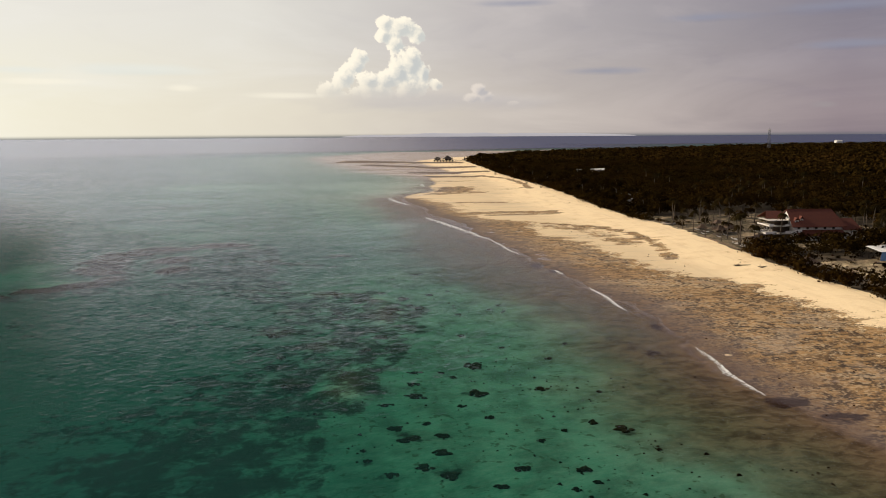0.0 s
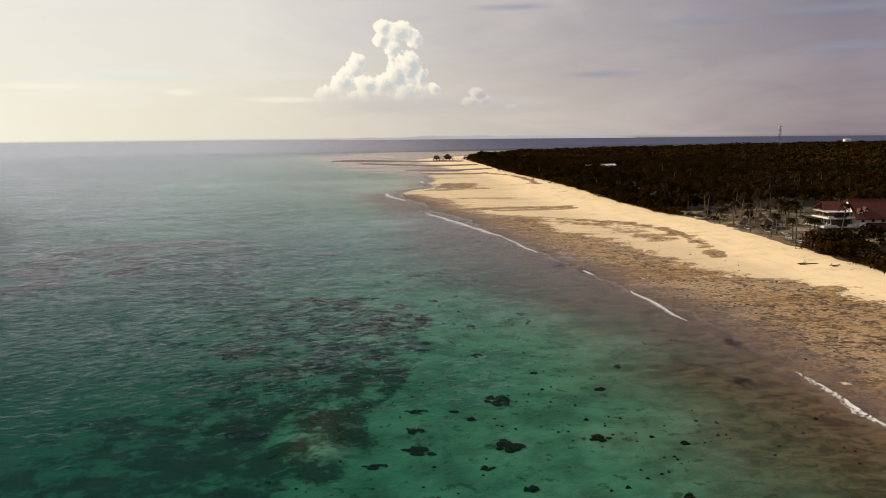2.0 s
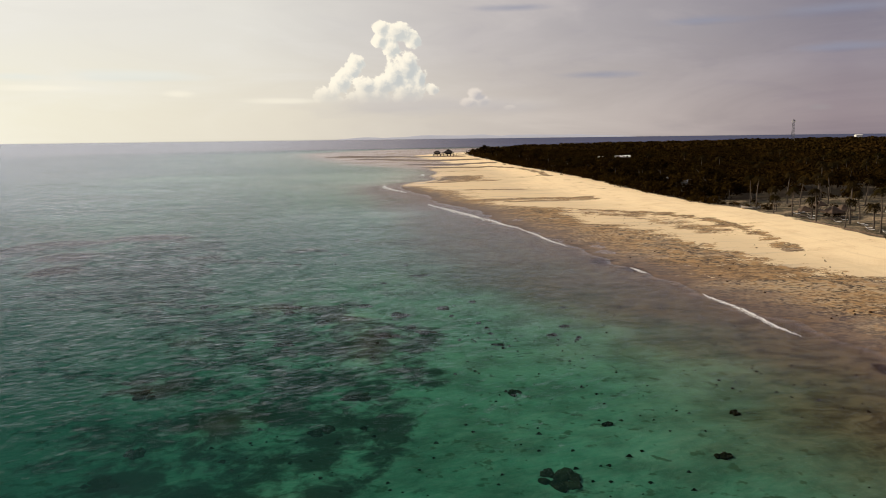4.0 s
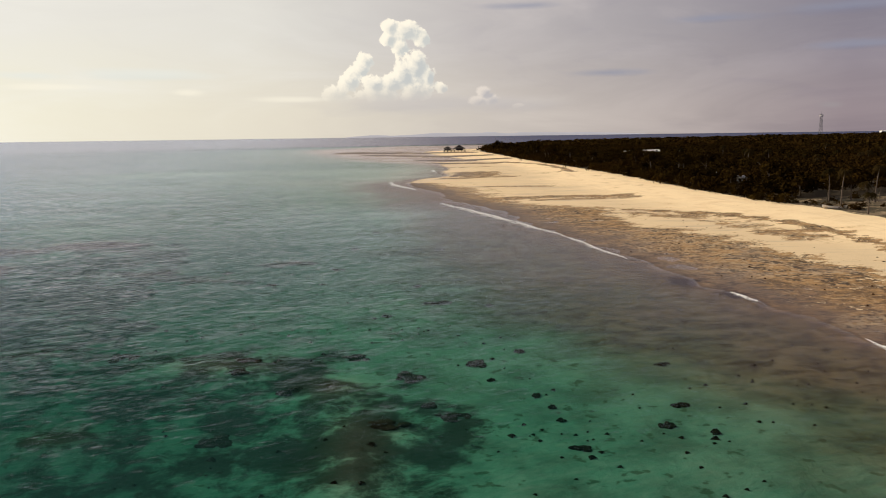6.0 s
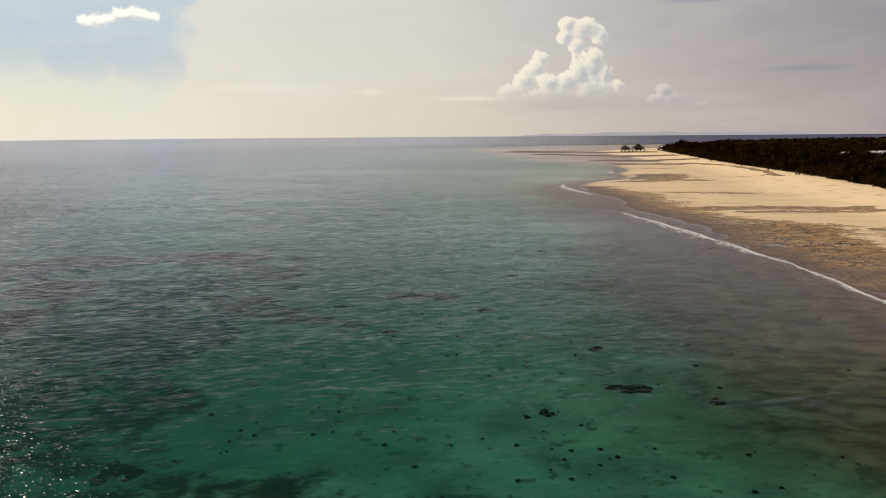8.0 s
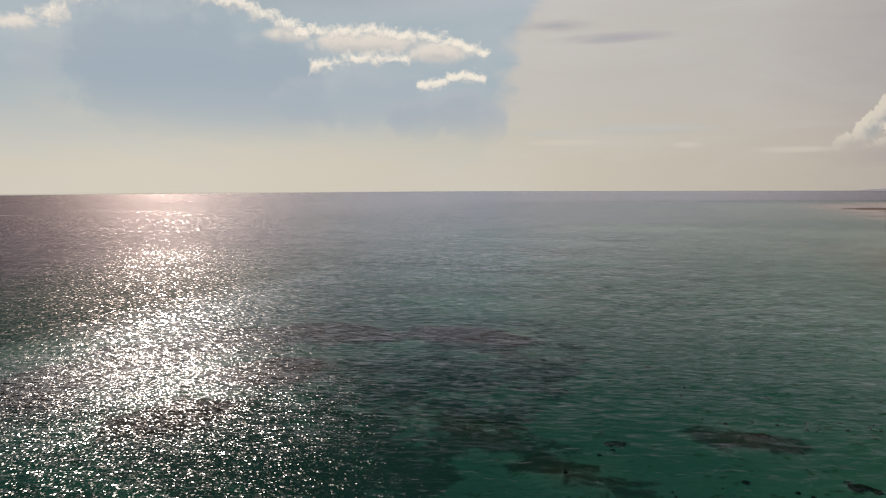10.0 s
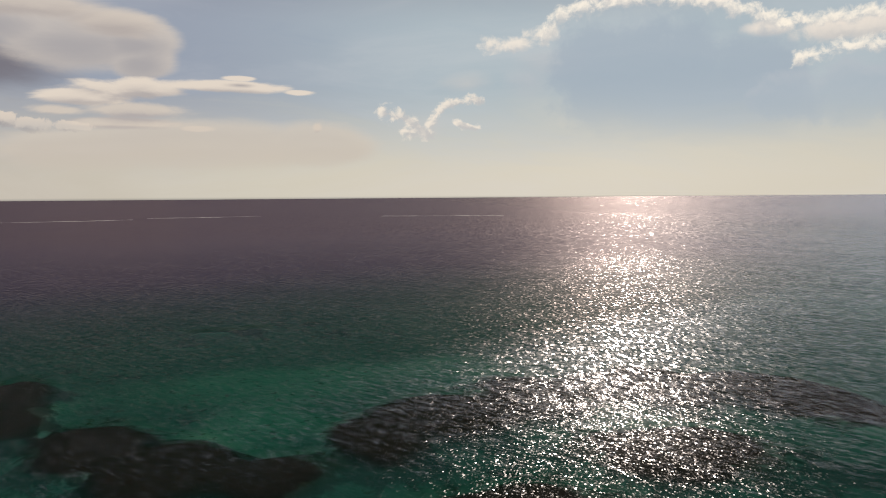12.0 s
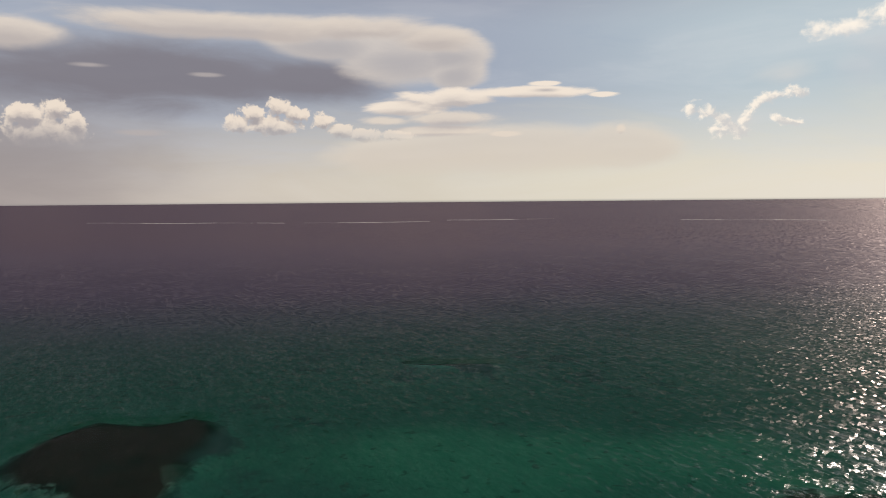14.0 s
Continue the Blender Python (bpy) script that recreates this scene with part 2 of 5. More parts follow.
    # towering heap over the point, with its haze base
    col = cloud(col, [(0.5, 2.2, 12.0, 1.2), (-5.5, 2.2, 6.5, 0.9)], LA, 1.4, 0.9, (0.64, 0.59, 0.55), (0.52, 0.49, 0.49), 0.5, 0.55)
    back = [(1.6, 7.25, 1.55, 0.85), (2.85, 7.6, 0.62, 0.6), (3.0, 6.8, 0.5, 0.55), (0.5, 6.8, 0.75, 0.72), (2.0, 6.2, 0.85, 0.8), (4.6, 5.3, 0.7, 0.55), (5.1, 4.6, 0.85, 0.75), (5.8, 3.7, 0.95, 0.9), (6.7, 2.8, 1.1, 0.8)]
    front = [(1.0, 5.2, 0.95, 0.85), (1.0, 4.6, 1.3, 1.2), (1.9, 4.2, 0.95, 1.2), (0.15, 4.2, 0.7, 1.1), (2.7, 3.5, 1.1, 0.85), (4.1, 3.6, 1.0, 0.75), (1.0, 3.1, 1.6, 0.9), (3.6, 2.9, 2.0, 0.8), (-0.9, 3.3, 0.5, 0.5)]
    col = cloud(col, back, KN, 1.7, 0.22, (1.03, 0.95, 0.79), (0.62, 0.63, 0.60), 0.9, 1.0, (2.0, 4.0), relief=0.35)
    col = cloud(col, front, KN, 1.7, 0.22, (1.03, 0.95, 0.79), (0.58, 0.595, 0.58), 0.9, 1.0, (2.0, 4.0), relief=0.35)
    col = cloud(col, [(-4.1, 2.95, 0.7, 0.55), (-4.5, 2.4, 0.9, 0.7), (-3.5, 2.3, 0.8, 0.5), (-6.6, 1.9, 0.6, 0.25)], KN, 1.1, 0.4, (0.80, 0.72, 0.64), (0.50, 0.48, 0.49), 0.7, 0.85, (1.5, 2.8), cut=0.1)
    col = cloud(col, [(-27.6, 1.5, 1.0, 0.3)], LA, 1.2, 0.9, (0.34, 0.30, 0.31), (0.29, 0.25, 0.27), 0.5, 0.7)
    # below the horizon: the sea's own colour
    col = k.mix(k.step(el, -0.6, -0.2), (0.10, 0.12, 0.14), col)
    bg = k.add("ShaderNodeBackground")
    k.put(bg.inputs[0], col)
    k.put(bg.inputs[1], 1.0)
    k.t.links.new(bg.outputs[0], k.add("ShaderNodeOutputWorld").inputs[0])


make_world()


# ---- materials ----
def material(name):
    m = bpy.data.materials.new(name)
    m.use_nodes = True
    k = Tree(m.node_tree)
    return m, k, m.node_tree.nodes["Principled BSDF"]


def bump(k, shader, height, strength, distance):
    n = k.add("ShaderNodeBump")
    k.put(n.inputs["Height"], height)
    n.inputs["Strength"].default_value, n.inputs["Distance"].default_value = strength, distance
    k.put(shader.inputs["Normal"], n.outputs[0])
    return n


def simple(name, dark, light, scale, rough=0.8, metal=0.0, relief=0.3, dist=0.02, detail=5.0, rand=0.25):
    """A mottled surface between two colours, with fine relief and a shade of its own for each object."""
    m, k, b = material(name)
    at = k.add("ShaderNodeTexCoord").outputs["Object"]
    n1, n2 = k.noise(at, scale, detail), k.noise(at, scale * 7.3, 3.0)
    f = k.math("ADD", k.math("MULTIPLY", n1, 0.7), k.math("MULTIPLY", n2, 0.3))
    f = k.step(f, 0.33, 0.68)
    col = k.mix(f, dark, light)
    r = k.add("ShaderNodeObjectInfo").outputs["Random"]
    col = k.mix(k.math("MULTIPLY", r, rand), col, dark)
    k.put(b.inputs["Base Color"], col)
    b.inputs["Roughness"].default_value, b.inputs["Metallic"].default_value = rough, metal
    bump(k, b, n2, relief, dist)
    return m


def ground_material():
    m, k, b = material("reef_and_sand")
    pos = k.add("ShaderNodeNewGeometry").outputs["Position"]
    s = k.add("ShaderNodeAttribute", attribute_name="shore").outputs["Fac"]
    weed = k.add("ShaderNodeAttribute", attribute_name="weed").outputs["Fac"]
    land = k.add("ShaderNodeAttribute", attribute_name="land").outputs["Fac"]
    lawn = k.add("ShaderNodeAttribute", attribute_name="lawn").outputs["Fac"]
    algae_at = k.add("ShaderNodeAttribute", attribute_name="algae").outputs["Fac"]
    across = k.add("ShaderNodeAttribute", attribute_name="across").outputs["Fac"]
    big = k.noise(k.vec("MULTIPLY", pos, (0.018, 0.06, 0.05)), 1.0, 6.0, 0.62, 0.6)
    mid = k.noise(pos, 0.16, 6.0, 0.62)
    fine = k.noise(pos, 1.3, 5.0, 0.6)
    grit = k.noise(k.vec("MULTIPLY", pos, (0.8, 1.1, 1.0)), 0.40, 8.0, 0.74, 0.5)
    speckle = k.noise(pos, 1.5, 4.0, 0.7)
    # dry sand
    sand = k.mix(fine, (0.80, 0.60, 0.34), (0.90, 0.71, 0.44))
    sand = k.mix(k.step(mid, 0.45, 0.75), sand, (0.74, 0.54, 0.31))
    tracks = k.noise(k.xyz(k.math("MULTIPLY", across, 26.0), k.math("MULTIPLY", k.split(pos)[1], 0.03), 0.0), 1.0, 3.0, 0.6)
    sand = k.mix(k.step(tracks, 0.5, 0.72, 0.0, 0.4), sand, (0.62, 0.45, 0.27))
    damp = k.step(k.math("ADD", across, k.math("MULTIPLY", k.math("SUBTRACT", big, 0.5), 0.5)), 0.78, 0.50)
    sand = k.mix(k.math("MULTIPLY", damp, 0.8), sand, k.mix(mid, (0.58, 0.44, 0.265), (0.70, 0.535, 0.32)))
    film = k.noise(k.vec("MULTIPLY", pos, (0.03, 0.16, 0.1)), 1.0, 5.0, 0.65, 0.5)
    sand = k.mix(k.math("MULTIPLY", k.step(film, 0.50, 0.68), k.step(across, 0.75, 0.45, 0.0, 0.75)), sand, (0.42, 0.33, 0.24))
    # brown reef flat: weed-grown coral rock with wet hollows
    rock = k.mix(k.step(k.math("ADD", k.math("MULTIPLY", grit, 0.8), k.math("MULTIPLY", speckle, 0.2)), 0.45, 0.565), (0.028, 0.015, 0.007), (0.35, 0.205, 0.080))
    rock = k.mix(k.step(k.math("ADD", fine, k.math("MULTIPLY", big, 0.5)), 0.74, 0.86, 0.0, 0.8), rock, (0.46, 0.34, 0.20))
    rock = k.mix(k.step(k.split(pos)[1], 600.0, 690.0, 0.0, 0.85), rock, k.mix(fine, (0.07, 0.042, 0.026), (0.13, 0.08, 0.05)))
    blotch = k.noise(pos, 0.06, 5.0, 0.6, 0.8)
    rock = k.mix(k.step(blotch, 0.42, 0.62, 0.0, 0.35), rock, (0.29, 0.165, 0.065))
    rock = k.mix(k.step(blotch, 0.46, 0.34, 0.0, 0.4), rock, (0.30, 0.22, 0.15))
    rock = k.mix(k.step(k.math("ADD", s, k.math("MULTIPLY", k.math("SUBTRACT", mid, 0.5), 26.0)), 13.0, 1.0, 0.0, 0.75), rock, (0.085, 0.055, 0.045))
    zone = k.math("ADD", algae_at, k.math("ADD", k.math("MULTIPLY", k.math("SUBTRACT", big, 0.5), 1.6),
                  k.math("ADD", k.math("MULTIPLY", k.math("SUBTRACT", mid, 0.5), 1.5), k.math("ADD", k.math("MULTIPLY", k.math("SUBTRACT", grit, 0.5), 1.6), k.math("MULTIPLY", k.math("SUBTRACT", speckle, 0.5), 1.2)))))
    grown = k.step(zone, 0.44, 0.56)
    dry = k.mix(grown, sand, rock)
    pool = k.math("MULTIPLY", k.step(k.math("ADD", k.math("MULTIPLY", mid, 0.6), k.math("MULTIPLY", k.noise(k.vec("MULTIPLY", pos, (0.12, 0.3, 0.1)), 1.0, 4.0), 0.4)), 0.40, 0.34),
                  k.step(s, 40.0, 4.0))
    # soil under the trees, lawn of the garden
    soil = k.mix(fine, (0.05, 0.035, 0.02), (0.11, 0.08, 0.045))
    dry = k.mix(k.step(k.math("ADD", land, k.math("MULTIPLY", k.math("SUBTRACT", mid, 0.5), 0.5)), 0.4, 0.6), dry, soil)
    grass = k.mix(k.step(k.math("ADD", k.math("MULTIPLY", mid, 0.6), k.math("MULTIPLY", fine, 0.4)), 0.44, 0.66), (0.035, 0.027, 0.010), (0.36, 0.26, 0.155))
    dry = k.mix(k.step(k.math("ADD", lawn, k.math("MULTIPLY", k.math("SUBTRACT", mid, 0.5), 0.6)), 0.35, 0.6), dry, grass)
    # sea floor: pale sand, rubble near the edge, dark weed and coral
    floor_sand = k.mix(k.step(mid, 0.35, 0.7), (0.29, 0.28, 0.205), (0.155, 0.145, 0.105))
    floor_sand = k.mix(k.math("MULTIPLY", k.step(k.math("SUBTRACT", s, k.step(k.split(pos)[1], 195.0, 235.0, 0.0, 36.0)), -48.0, -95.0), k.step(k.split(pos)[1], 340.0, 260.0)), floor_sand, k.mix(mid, (0.12, 0.135, 0.12), (0.18, 0.195, 0.17)))
    bank = k.add("ShaderNodeAttribute", attribute_name="bank").outputs["Fac"]
    floor_sand = k.mix(bank, floor_sand, k.mix(mid, (0.36, 0.35, 0.27), (0.25, 0.25, 0.19)))
    speck = k.noise(pos, 0.75, 3.0, 0.55)
    floor_sand = k.mix(k.step(speck, 0.60, 0.68, 0.0, 0.75), floor_sand, (0.09, 0.08, 0.045))
    rubble = k.mix(k.step(grit, 0.35, 0.65), (0.060, 0.036, 0.022), (0.155, 0.098, 0.058))
    sea = k.mix(k.step(k.math("ADD", k.math("SUBTRACT", s, k.math("SUBTRACT", k.step(k.split(pos)[1], 420.0, 500.0, 0.0, 18.0), k.math("MULTIPLY", k.step(k.split(pos)[1], 168.0, 205.0, 0.0, 15.0), k.step(k.split(pos)[1], 330.0, 250.0)))), k.math("MULTIPLY", k.math("SUBTRACT", big, 0.5), 30.0)), -34.0, -10.0), floor_sand, rubble)
    streaks = k.noise(k.vec("MULTIPLY", pos, (0.010, 0.07, 0.05)), 1.0, 5.0, 0.6, 0.4)
    flats = k.mix(k.step(streaks, 0.40, 0.62), (0.40, 0.33, 0.27), (0.17, 0.115, 0.075))
    sea = k.mix(k.math("MULTIPLY", k.step(k.split(pos)[1], 590.0, 680.0), k.step(s, -40.0, -12.0)), sea, flats)
    tangle = k.noise(pos, 0.42, 5.0, 0.65, 0.5)
    patch = k.math("ADD", weed, k.math("ADD", k.math("MULTIPLY", k.math("SUBTRACT", mid, 0.5), 1.15), k.math("ADD", k.math("MULTIPLY", k.math("SUBTRACT", tangle, 0.5), 1.0), k.math("MULTIPLY", k.math("MULTIPLY", k.math("SUBTRACT", big, 0.5), 0.9), k.step(s, -50.0, -90.0)))))
    sea = k.mix(k.math("MAXIMUM", k.step(patch, 0.36, 0.66, 0.0, 0.78), k.math("MULTIPLY", k.step(patch, 0.42, 0.62), k.step(weed, 0.5, 0.75, 0.0, 0.94))), sea, k.mix(tangle, (0.009, 0.0032, 0.0030), (0.030, 0.011, 0.009)))
    wet = k.step(k.math("ADD", s, k.math("MULTIPLY", k.math("SUBTRACT", grit, 0.5), 8.0)), -2.0, 2.0)
    col = k.mix(wet, sea, dry)
    kelp = k.add("ShaderNodeAttribute", attribute_name="kelp").outputs["Fac"]
    col = k.mix(k.step(k.math("ADD", kelp, k.math("MULTIPLY", k.math("SUBTRACT", tangle, 0.5), 1.6)), 0.32, 0.6, 0.0, 0.92), col, (0.028, 0.014, 0.012))
    k.put(b.inputs["Base Color"], col)
    k.put(b.inputs["Roughness"], k.math("SUBTRACT", k.step(s, 2.0, 30.0, 0.6, 0.95), k.math("MULTIPLY", pool, 0.45)))
    k.put(b.inputs["Specular IOR Level"], k.step(s, -2.0, 2.0, 0.0, 0.25))
    bump(k, b, k.math("ADD", grit, k.math("MULTIPLY", fine, 0.5)), 0.6, 0.35)
    return m


def water_material():
    m, k, b = material("sea_water")
    k.t.nodes.remove(b)
    pos = k.add("ShaderNodeNewGeometry").outputs["Position"]
    depth = k.add("ShaderNodeAttribute", attribute_name="depth").outputs["Fac"]
    over = k.add("ShaderNodeAttribute", attribute_name="over").outputs["Fac"]
    turn = k.add("ShaderNodeVectorRotate", rotation_type="Z_AXIS")
    k.put(turn.inputs["Vector"], pos)
    turn.inputs["Angle"].default_value = radians(-63)          # the facets lie across the sun's path
    swing = k.add("ShaderNodeVectorRotate", rotation_type="Z_AXIS")
    k.put(swing.inputs["Vector"], pos)
    swing.inputs["Angle"].default_value = radians(-26)          # the crests of the ripples
    lanes = k.vec("MULTIPLY", swing.outputs[0], (0.36, 1.0, 1.0))
    gust = k.noise(k.vec("MULTIPLY", pos, (0.006, 0.011, 0.01)), 1.0, 3.0, 0.5)
    calm = k.math("MULTIPLY", k.step(depth, 0.0, 2.2, 0.30, 1.0), k.step(gust, 0.3, 0.7, 0.8, 1.15))
    fetch = k.vec("DOT_PRODUCT", pos, (-0.85, 0.53, 0.0), out=1)      # how far the wind has run towards the open sea
    slope = None
    # slopes of long swell, wavelets and ripples
    for scale, amount in ((0.12, 0.08), (0.6, 0.14), (1.5, 0.38), (3.6, 0.36)):
        c = k.vec("SUBTRACT", k.noise(lanes, scale, 2.0, 0.55, 0.15, "Color"), (0.5, 0.5, 0.5))
        c = k.vec("MULTIPLY", c, (amount, amount, 0.0))
        slope = c if slope is None else k.vec("ADD", slope, c)
    ripple = slope
    slope = k.vec("MULTIPLY", slope, (0.55, 0.55, 0.0))
    # small facets of the chop: short near the reef, longer towards the open sea
    for size, amount, grow, fade in (((8.5, 4.8, 0.0), 0.44, None, (160.0, 250.0)), ((3.4, 1.2, 0.0), 0.29, (160.0, 250.0), (330.0, 560.0)), ((1.2, 0.22, 0.0), 0.28, (330.0, 560.0), (900.0, 1500.0)),
                                     ((0.4, 0.035, 0.0), 0.28, (900.0, 1500.0), None)):
        cell = k.add("ShaderNodeTexVoronoi", voronoi_dimensions="2D")
        cell.inputs["Scale"].default_value = 1.0
        k.put(cell.inputs["Vector"], k.vec("MULTIPLY", turn.outputs[0], size))
        c = k.vec("SUBTRACT", cell.outputs["Color"], (0.5, 0.5, 0.5))
        strength = amount
        if grow:
            strength = k.math("MULTIPLY", k.step(fetch, *grow), strength)
        if fade:
            strength = k.math("MULTIPLY", k.step(fetch, *fade, 1.0, 0.0), strength)
        slope = k.vec("ADD", slope, k.vec("MULTIPLY", c, k.xyz(strength, strength, 0.0)))
    slope = k.vec("SCALE", slope, None)
    k.put(slope.node.inputs["Scale"], calm)
    ripple = k.vec("SCALE", ripple, None)
    k.put(ripple.node.inputs["Scale"], calm)
    normal = k.vec("NORMALIZE", k.vec("ADD", slope, (0.0, 0.0, 1.0)))
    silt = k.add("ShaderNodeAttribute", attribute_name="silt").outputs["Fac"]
    # ripple light and dark painted into the transparency: tilt stretches the depth used
    ripple_tone = k.math("MULTIPLY", over, k.math("ADD", 1.0, k.math("MULTIPLY", k.split(ripple)[1], 2.4)))
    clear = k.vec("POWER", (0.56, 0.835, 0.79), k.xyz(ripple_tone, ripple_tone, ripple_tone))
    clearer = k.add("ShaderNodeBsdfTransparent")
    k.put(clearer.inputs[0], clear)
    shine = k.add("ShaderNodeBsdfGlossy")
    # reflection tinted mauve, cooler where sky glare is painted
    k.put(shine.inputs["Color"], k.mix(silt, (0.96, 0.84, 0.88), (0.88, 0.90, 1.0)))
    shine.inputs["Roughness"].default_value = 0.19
    k.put(shine.inputs["Normal"], normal)
    slant = k.add("ShaderNodeLayerWeight")
    slant.inputs["Blend"].default_value = 0.5
    k.put(slant.inputs["Normal"], k.vec("NORMALIZE", k.vec("ADD", ripple, (0.0, 0.0, 1.0))))
    mixer = k.add("ShaderNodeMixShader")
    fresnel = k.math("ADD", 0.02, k.math("MULTIPLY", k.math("POWER", slant.outputs["Facing"], 5.0), 0.98))
    # steeper reflections are cut back; painted sky glare strengthens the rest by place
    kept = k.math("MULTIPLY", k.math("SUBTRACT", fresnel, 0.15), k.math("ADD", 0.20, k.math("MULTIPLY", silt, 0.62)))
    k.put(mixer.inputs[0], k.math("SMOOTH_MAX", kept, 0.004, 0.042))
    # light scattered back by the deep water itself
    body = k.add("ShaderNodeBsdfDiffuse")
    banks = k.noise(k.vec("MULTIPLY", pos, (0.004, 0.012, 0.01)), 1.0, 4.0, 0.55, 0.5)
    # deep water made paler where sky glare is painted in
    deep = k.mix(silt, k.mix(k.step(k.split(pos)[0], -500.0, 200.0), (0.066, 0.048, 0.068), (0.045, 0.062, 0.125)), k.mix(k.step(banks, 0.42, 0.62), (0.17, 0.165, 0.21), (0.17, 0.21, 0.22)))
    k.put(body.inputs[0], k.mix(k.step(depth, 4.0, 11.0), (0.026, 0.100, 0.092), deep))
    under = k.add("ShaderNodeMixShader")
    k.put(under.inputs[0], k.math("ADD", k.step(over, 1.0, 3.6, 0.0, 0.27), k.step(depth, 3.4, 16.0, 0.0, 0.70)))
    k.t.links.new(clearer.outputs[0], under.inputs[1])
    k.t.links.new(body.outputs[0], under.inputs[2])
    k.t.links.new(under.outputs[0], mixer.inputs[1])
    k.t.links.new(shine.outputs[0], mixer.inputs[2])
    k.t.links.new(mixer.outputs[0], k.t.nodes["Material Output"].inputs[0])
    return m


def leaf_material(name, dark, light, yellow):
    m, k, b = material(name)
    pos = k.add("ShaderNodeNewGeometry")
    n = k.noise(pos.outputs["Position"], 0.11, 4.0, 0.6)
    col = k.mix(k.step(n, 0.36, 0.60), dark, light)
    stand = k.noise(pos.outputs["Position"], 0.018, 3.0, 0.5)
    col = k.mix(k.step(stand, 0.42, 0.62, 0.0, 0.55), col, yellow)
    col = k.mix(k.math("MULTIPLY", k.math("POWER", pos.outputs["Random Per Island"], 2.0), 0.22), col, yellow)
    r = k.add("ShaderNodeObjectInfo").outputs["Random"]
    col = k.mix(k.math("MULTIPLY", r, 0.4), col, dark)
    k.put(b.inputs["Base Color"], col)
    b.inputs["Roughness"].default_value = 0.7
    b.inputs["Specular IOR Level"].default_value = 0.0
    return m


GROUND = ground_material()
WATER = water_material()
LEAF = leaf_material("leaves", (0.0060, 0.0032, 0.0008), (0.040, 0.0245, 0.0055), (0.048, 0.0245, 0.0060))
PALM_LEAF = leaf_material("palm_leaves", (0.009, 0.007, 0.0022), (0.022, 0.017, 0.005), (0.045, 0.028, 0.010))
BARK = simple("bark", (0.055, 0.038, 0.024), (0.15, 0.11, 0.075), 3.0)
ROOF_RED = simple("roof_tiles_red", (0.080, 0.016, 0.006), (0.150, 0.034, 0.012), 1.2, 0.9)
MUD = simple("brown_stone", (0.07, 0.045, 0.028), (0.17, 0.115, 0.07), 1.2, 0.95)
PLASTER = simple("white_plaster", (0.70, 0.66, 0.60), (0.86, 0.83, 0.78), 0.9, 0.85)
THATCH = simple("thatch", (0.055, 0.033, 0.02), (0.14, 0.085, 0.05), 5.0, 0.95, relief=0.8, dist=0.06)
# darker copies of thatch and timber: the pavilion's backlit shade put into colour
BACKLIT_THATCH = simple("weathered_thatch", (0.012, 0.008, 0.006), (0.04, 0.024, 0.016), 5.0, 0.95, relief=0.8, dist=0.06)
BACKLIT_TIMBER = simple("weathered_timber", (0.010, 0.006, 0.004), (0.03, 0.018, 0.012), 3.0, 0.95)
# also colours the hotel's terrace walls and columns dark, for their shade
TIMBER = simple("dark_timber", (0.03, 0.018, 0.01), (0.085, 0.052, 0.03), 3.0)
GLASS = simple("dark_glass", (0.015, 0.018, 0.02), (0.03, 0.034, 0.036), 0.5, 0.12)
CONCRETE = simple("pale_concrete", (0.38, 0.34, 0.29), (0.58, 0.53, 0.46), 1.4)
METAL = simple("grey_metal", (0.10, 0.10, 0.11), (0.2, 0.2, 0.21), 2.0, 0.5, 0.6)
FOAM = simple("sea_foam", (0.42, 0.42, 0.41), (0.74, 0.73, 0.70), 2.0, 0.9, relief=1.0, dist=0.1)
CORAL = simple("coral_rock", (0.016, 0.008, 0.005), (0.085, 0.040, 0.024), 1.6, 0.9, relief=1.0, dist=0.15)
CORAL.node_tree.nodes["Principled BSDF"].inputs["Specular IOR Level"].default_value = 0.0
HAZE = simple("hazy_island", (0.03, 0.03, 0.035), (0.05, 0.05, 0.055), 0.01, 1.0)
# emission in the sky's tone paints the haze over the island
HAZE.node_tree.nodes["Principled BSDF"].inputs["Emission Color"].default_value = (0.37, 0.355, 0.38, 1)
HAZE.node_tree.nodes["Principled BSDF"].inputs["Emission Strength"].default_value = 1.0


# ---- ground, sea ----
SHORE_Y = [-400, 60, 100, 140, 170, 200, 245, 320, 370, 455, 500, 600, 660, 740, 850, 1000, 1150, 1400, 1700]
SHORE_X = [120, 64, 54, 50.5, 47.5, 40.5, 31, 16, 2, -14, 4, 8, 4, -40, -75, -120, -150, -40, 900]
VEG_Y = [-400, 60, 166, 195, 235, 290, 325, 381, 450, 529, 650, 746, 955, 1000, 1100, 1300, 1700]
VEG_X = [150, 112, 103, 100, 99, 97, 91, 86.5, 85, 80, 67, 63, 49, 58, 130, 420, 1100]


def shore_x(y):
    return np.interp(y, SHORE_Y, SHORE_X)


def veg_x(y):
    return np.interp(y, VEG_Y, VEG_X)


def lumps(x, y, seed, size):
    """Smooth value noise on numpy arrays, about -1 to 1."""
    rng = np.random.RandomState(seed)
    out = np.zeros_like(x)
    for o in range(4):
        for _ in range(3):
            a, ph = rng.rand(2) * 6.283
            out += np.sin((x * np.cos(a) + y * np.sin(a)) * 6.283 / size * 2 ** o + ph) / 2 ** o / 3
    return out


def smooth(v, lo, hi):
    t = np.clip((v - lo) / (hi - lo), 0, 1)
    return t * t * (3 - 2 * t)


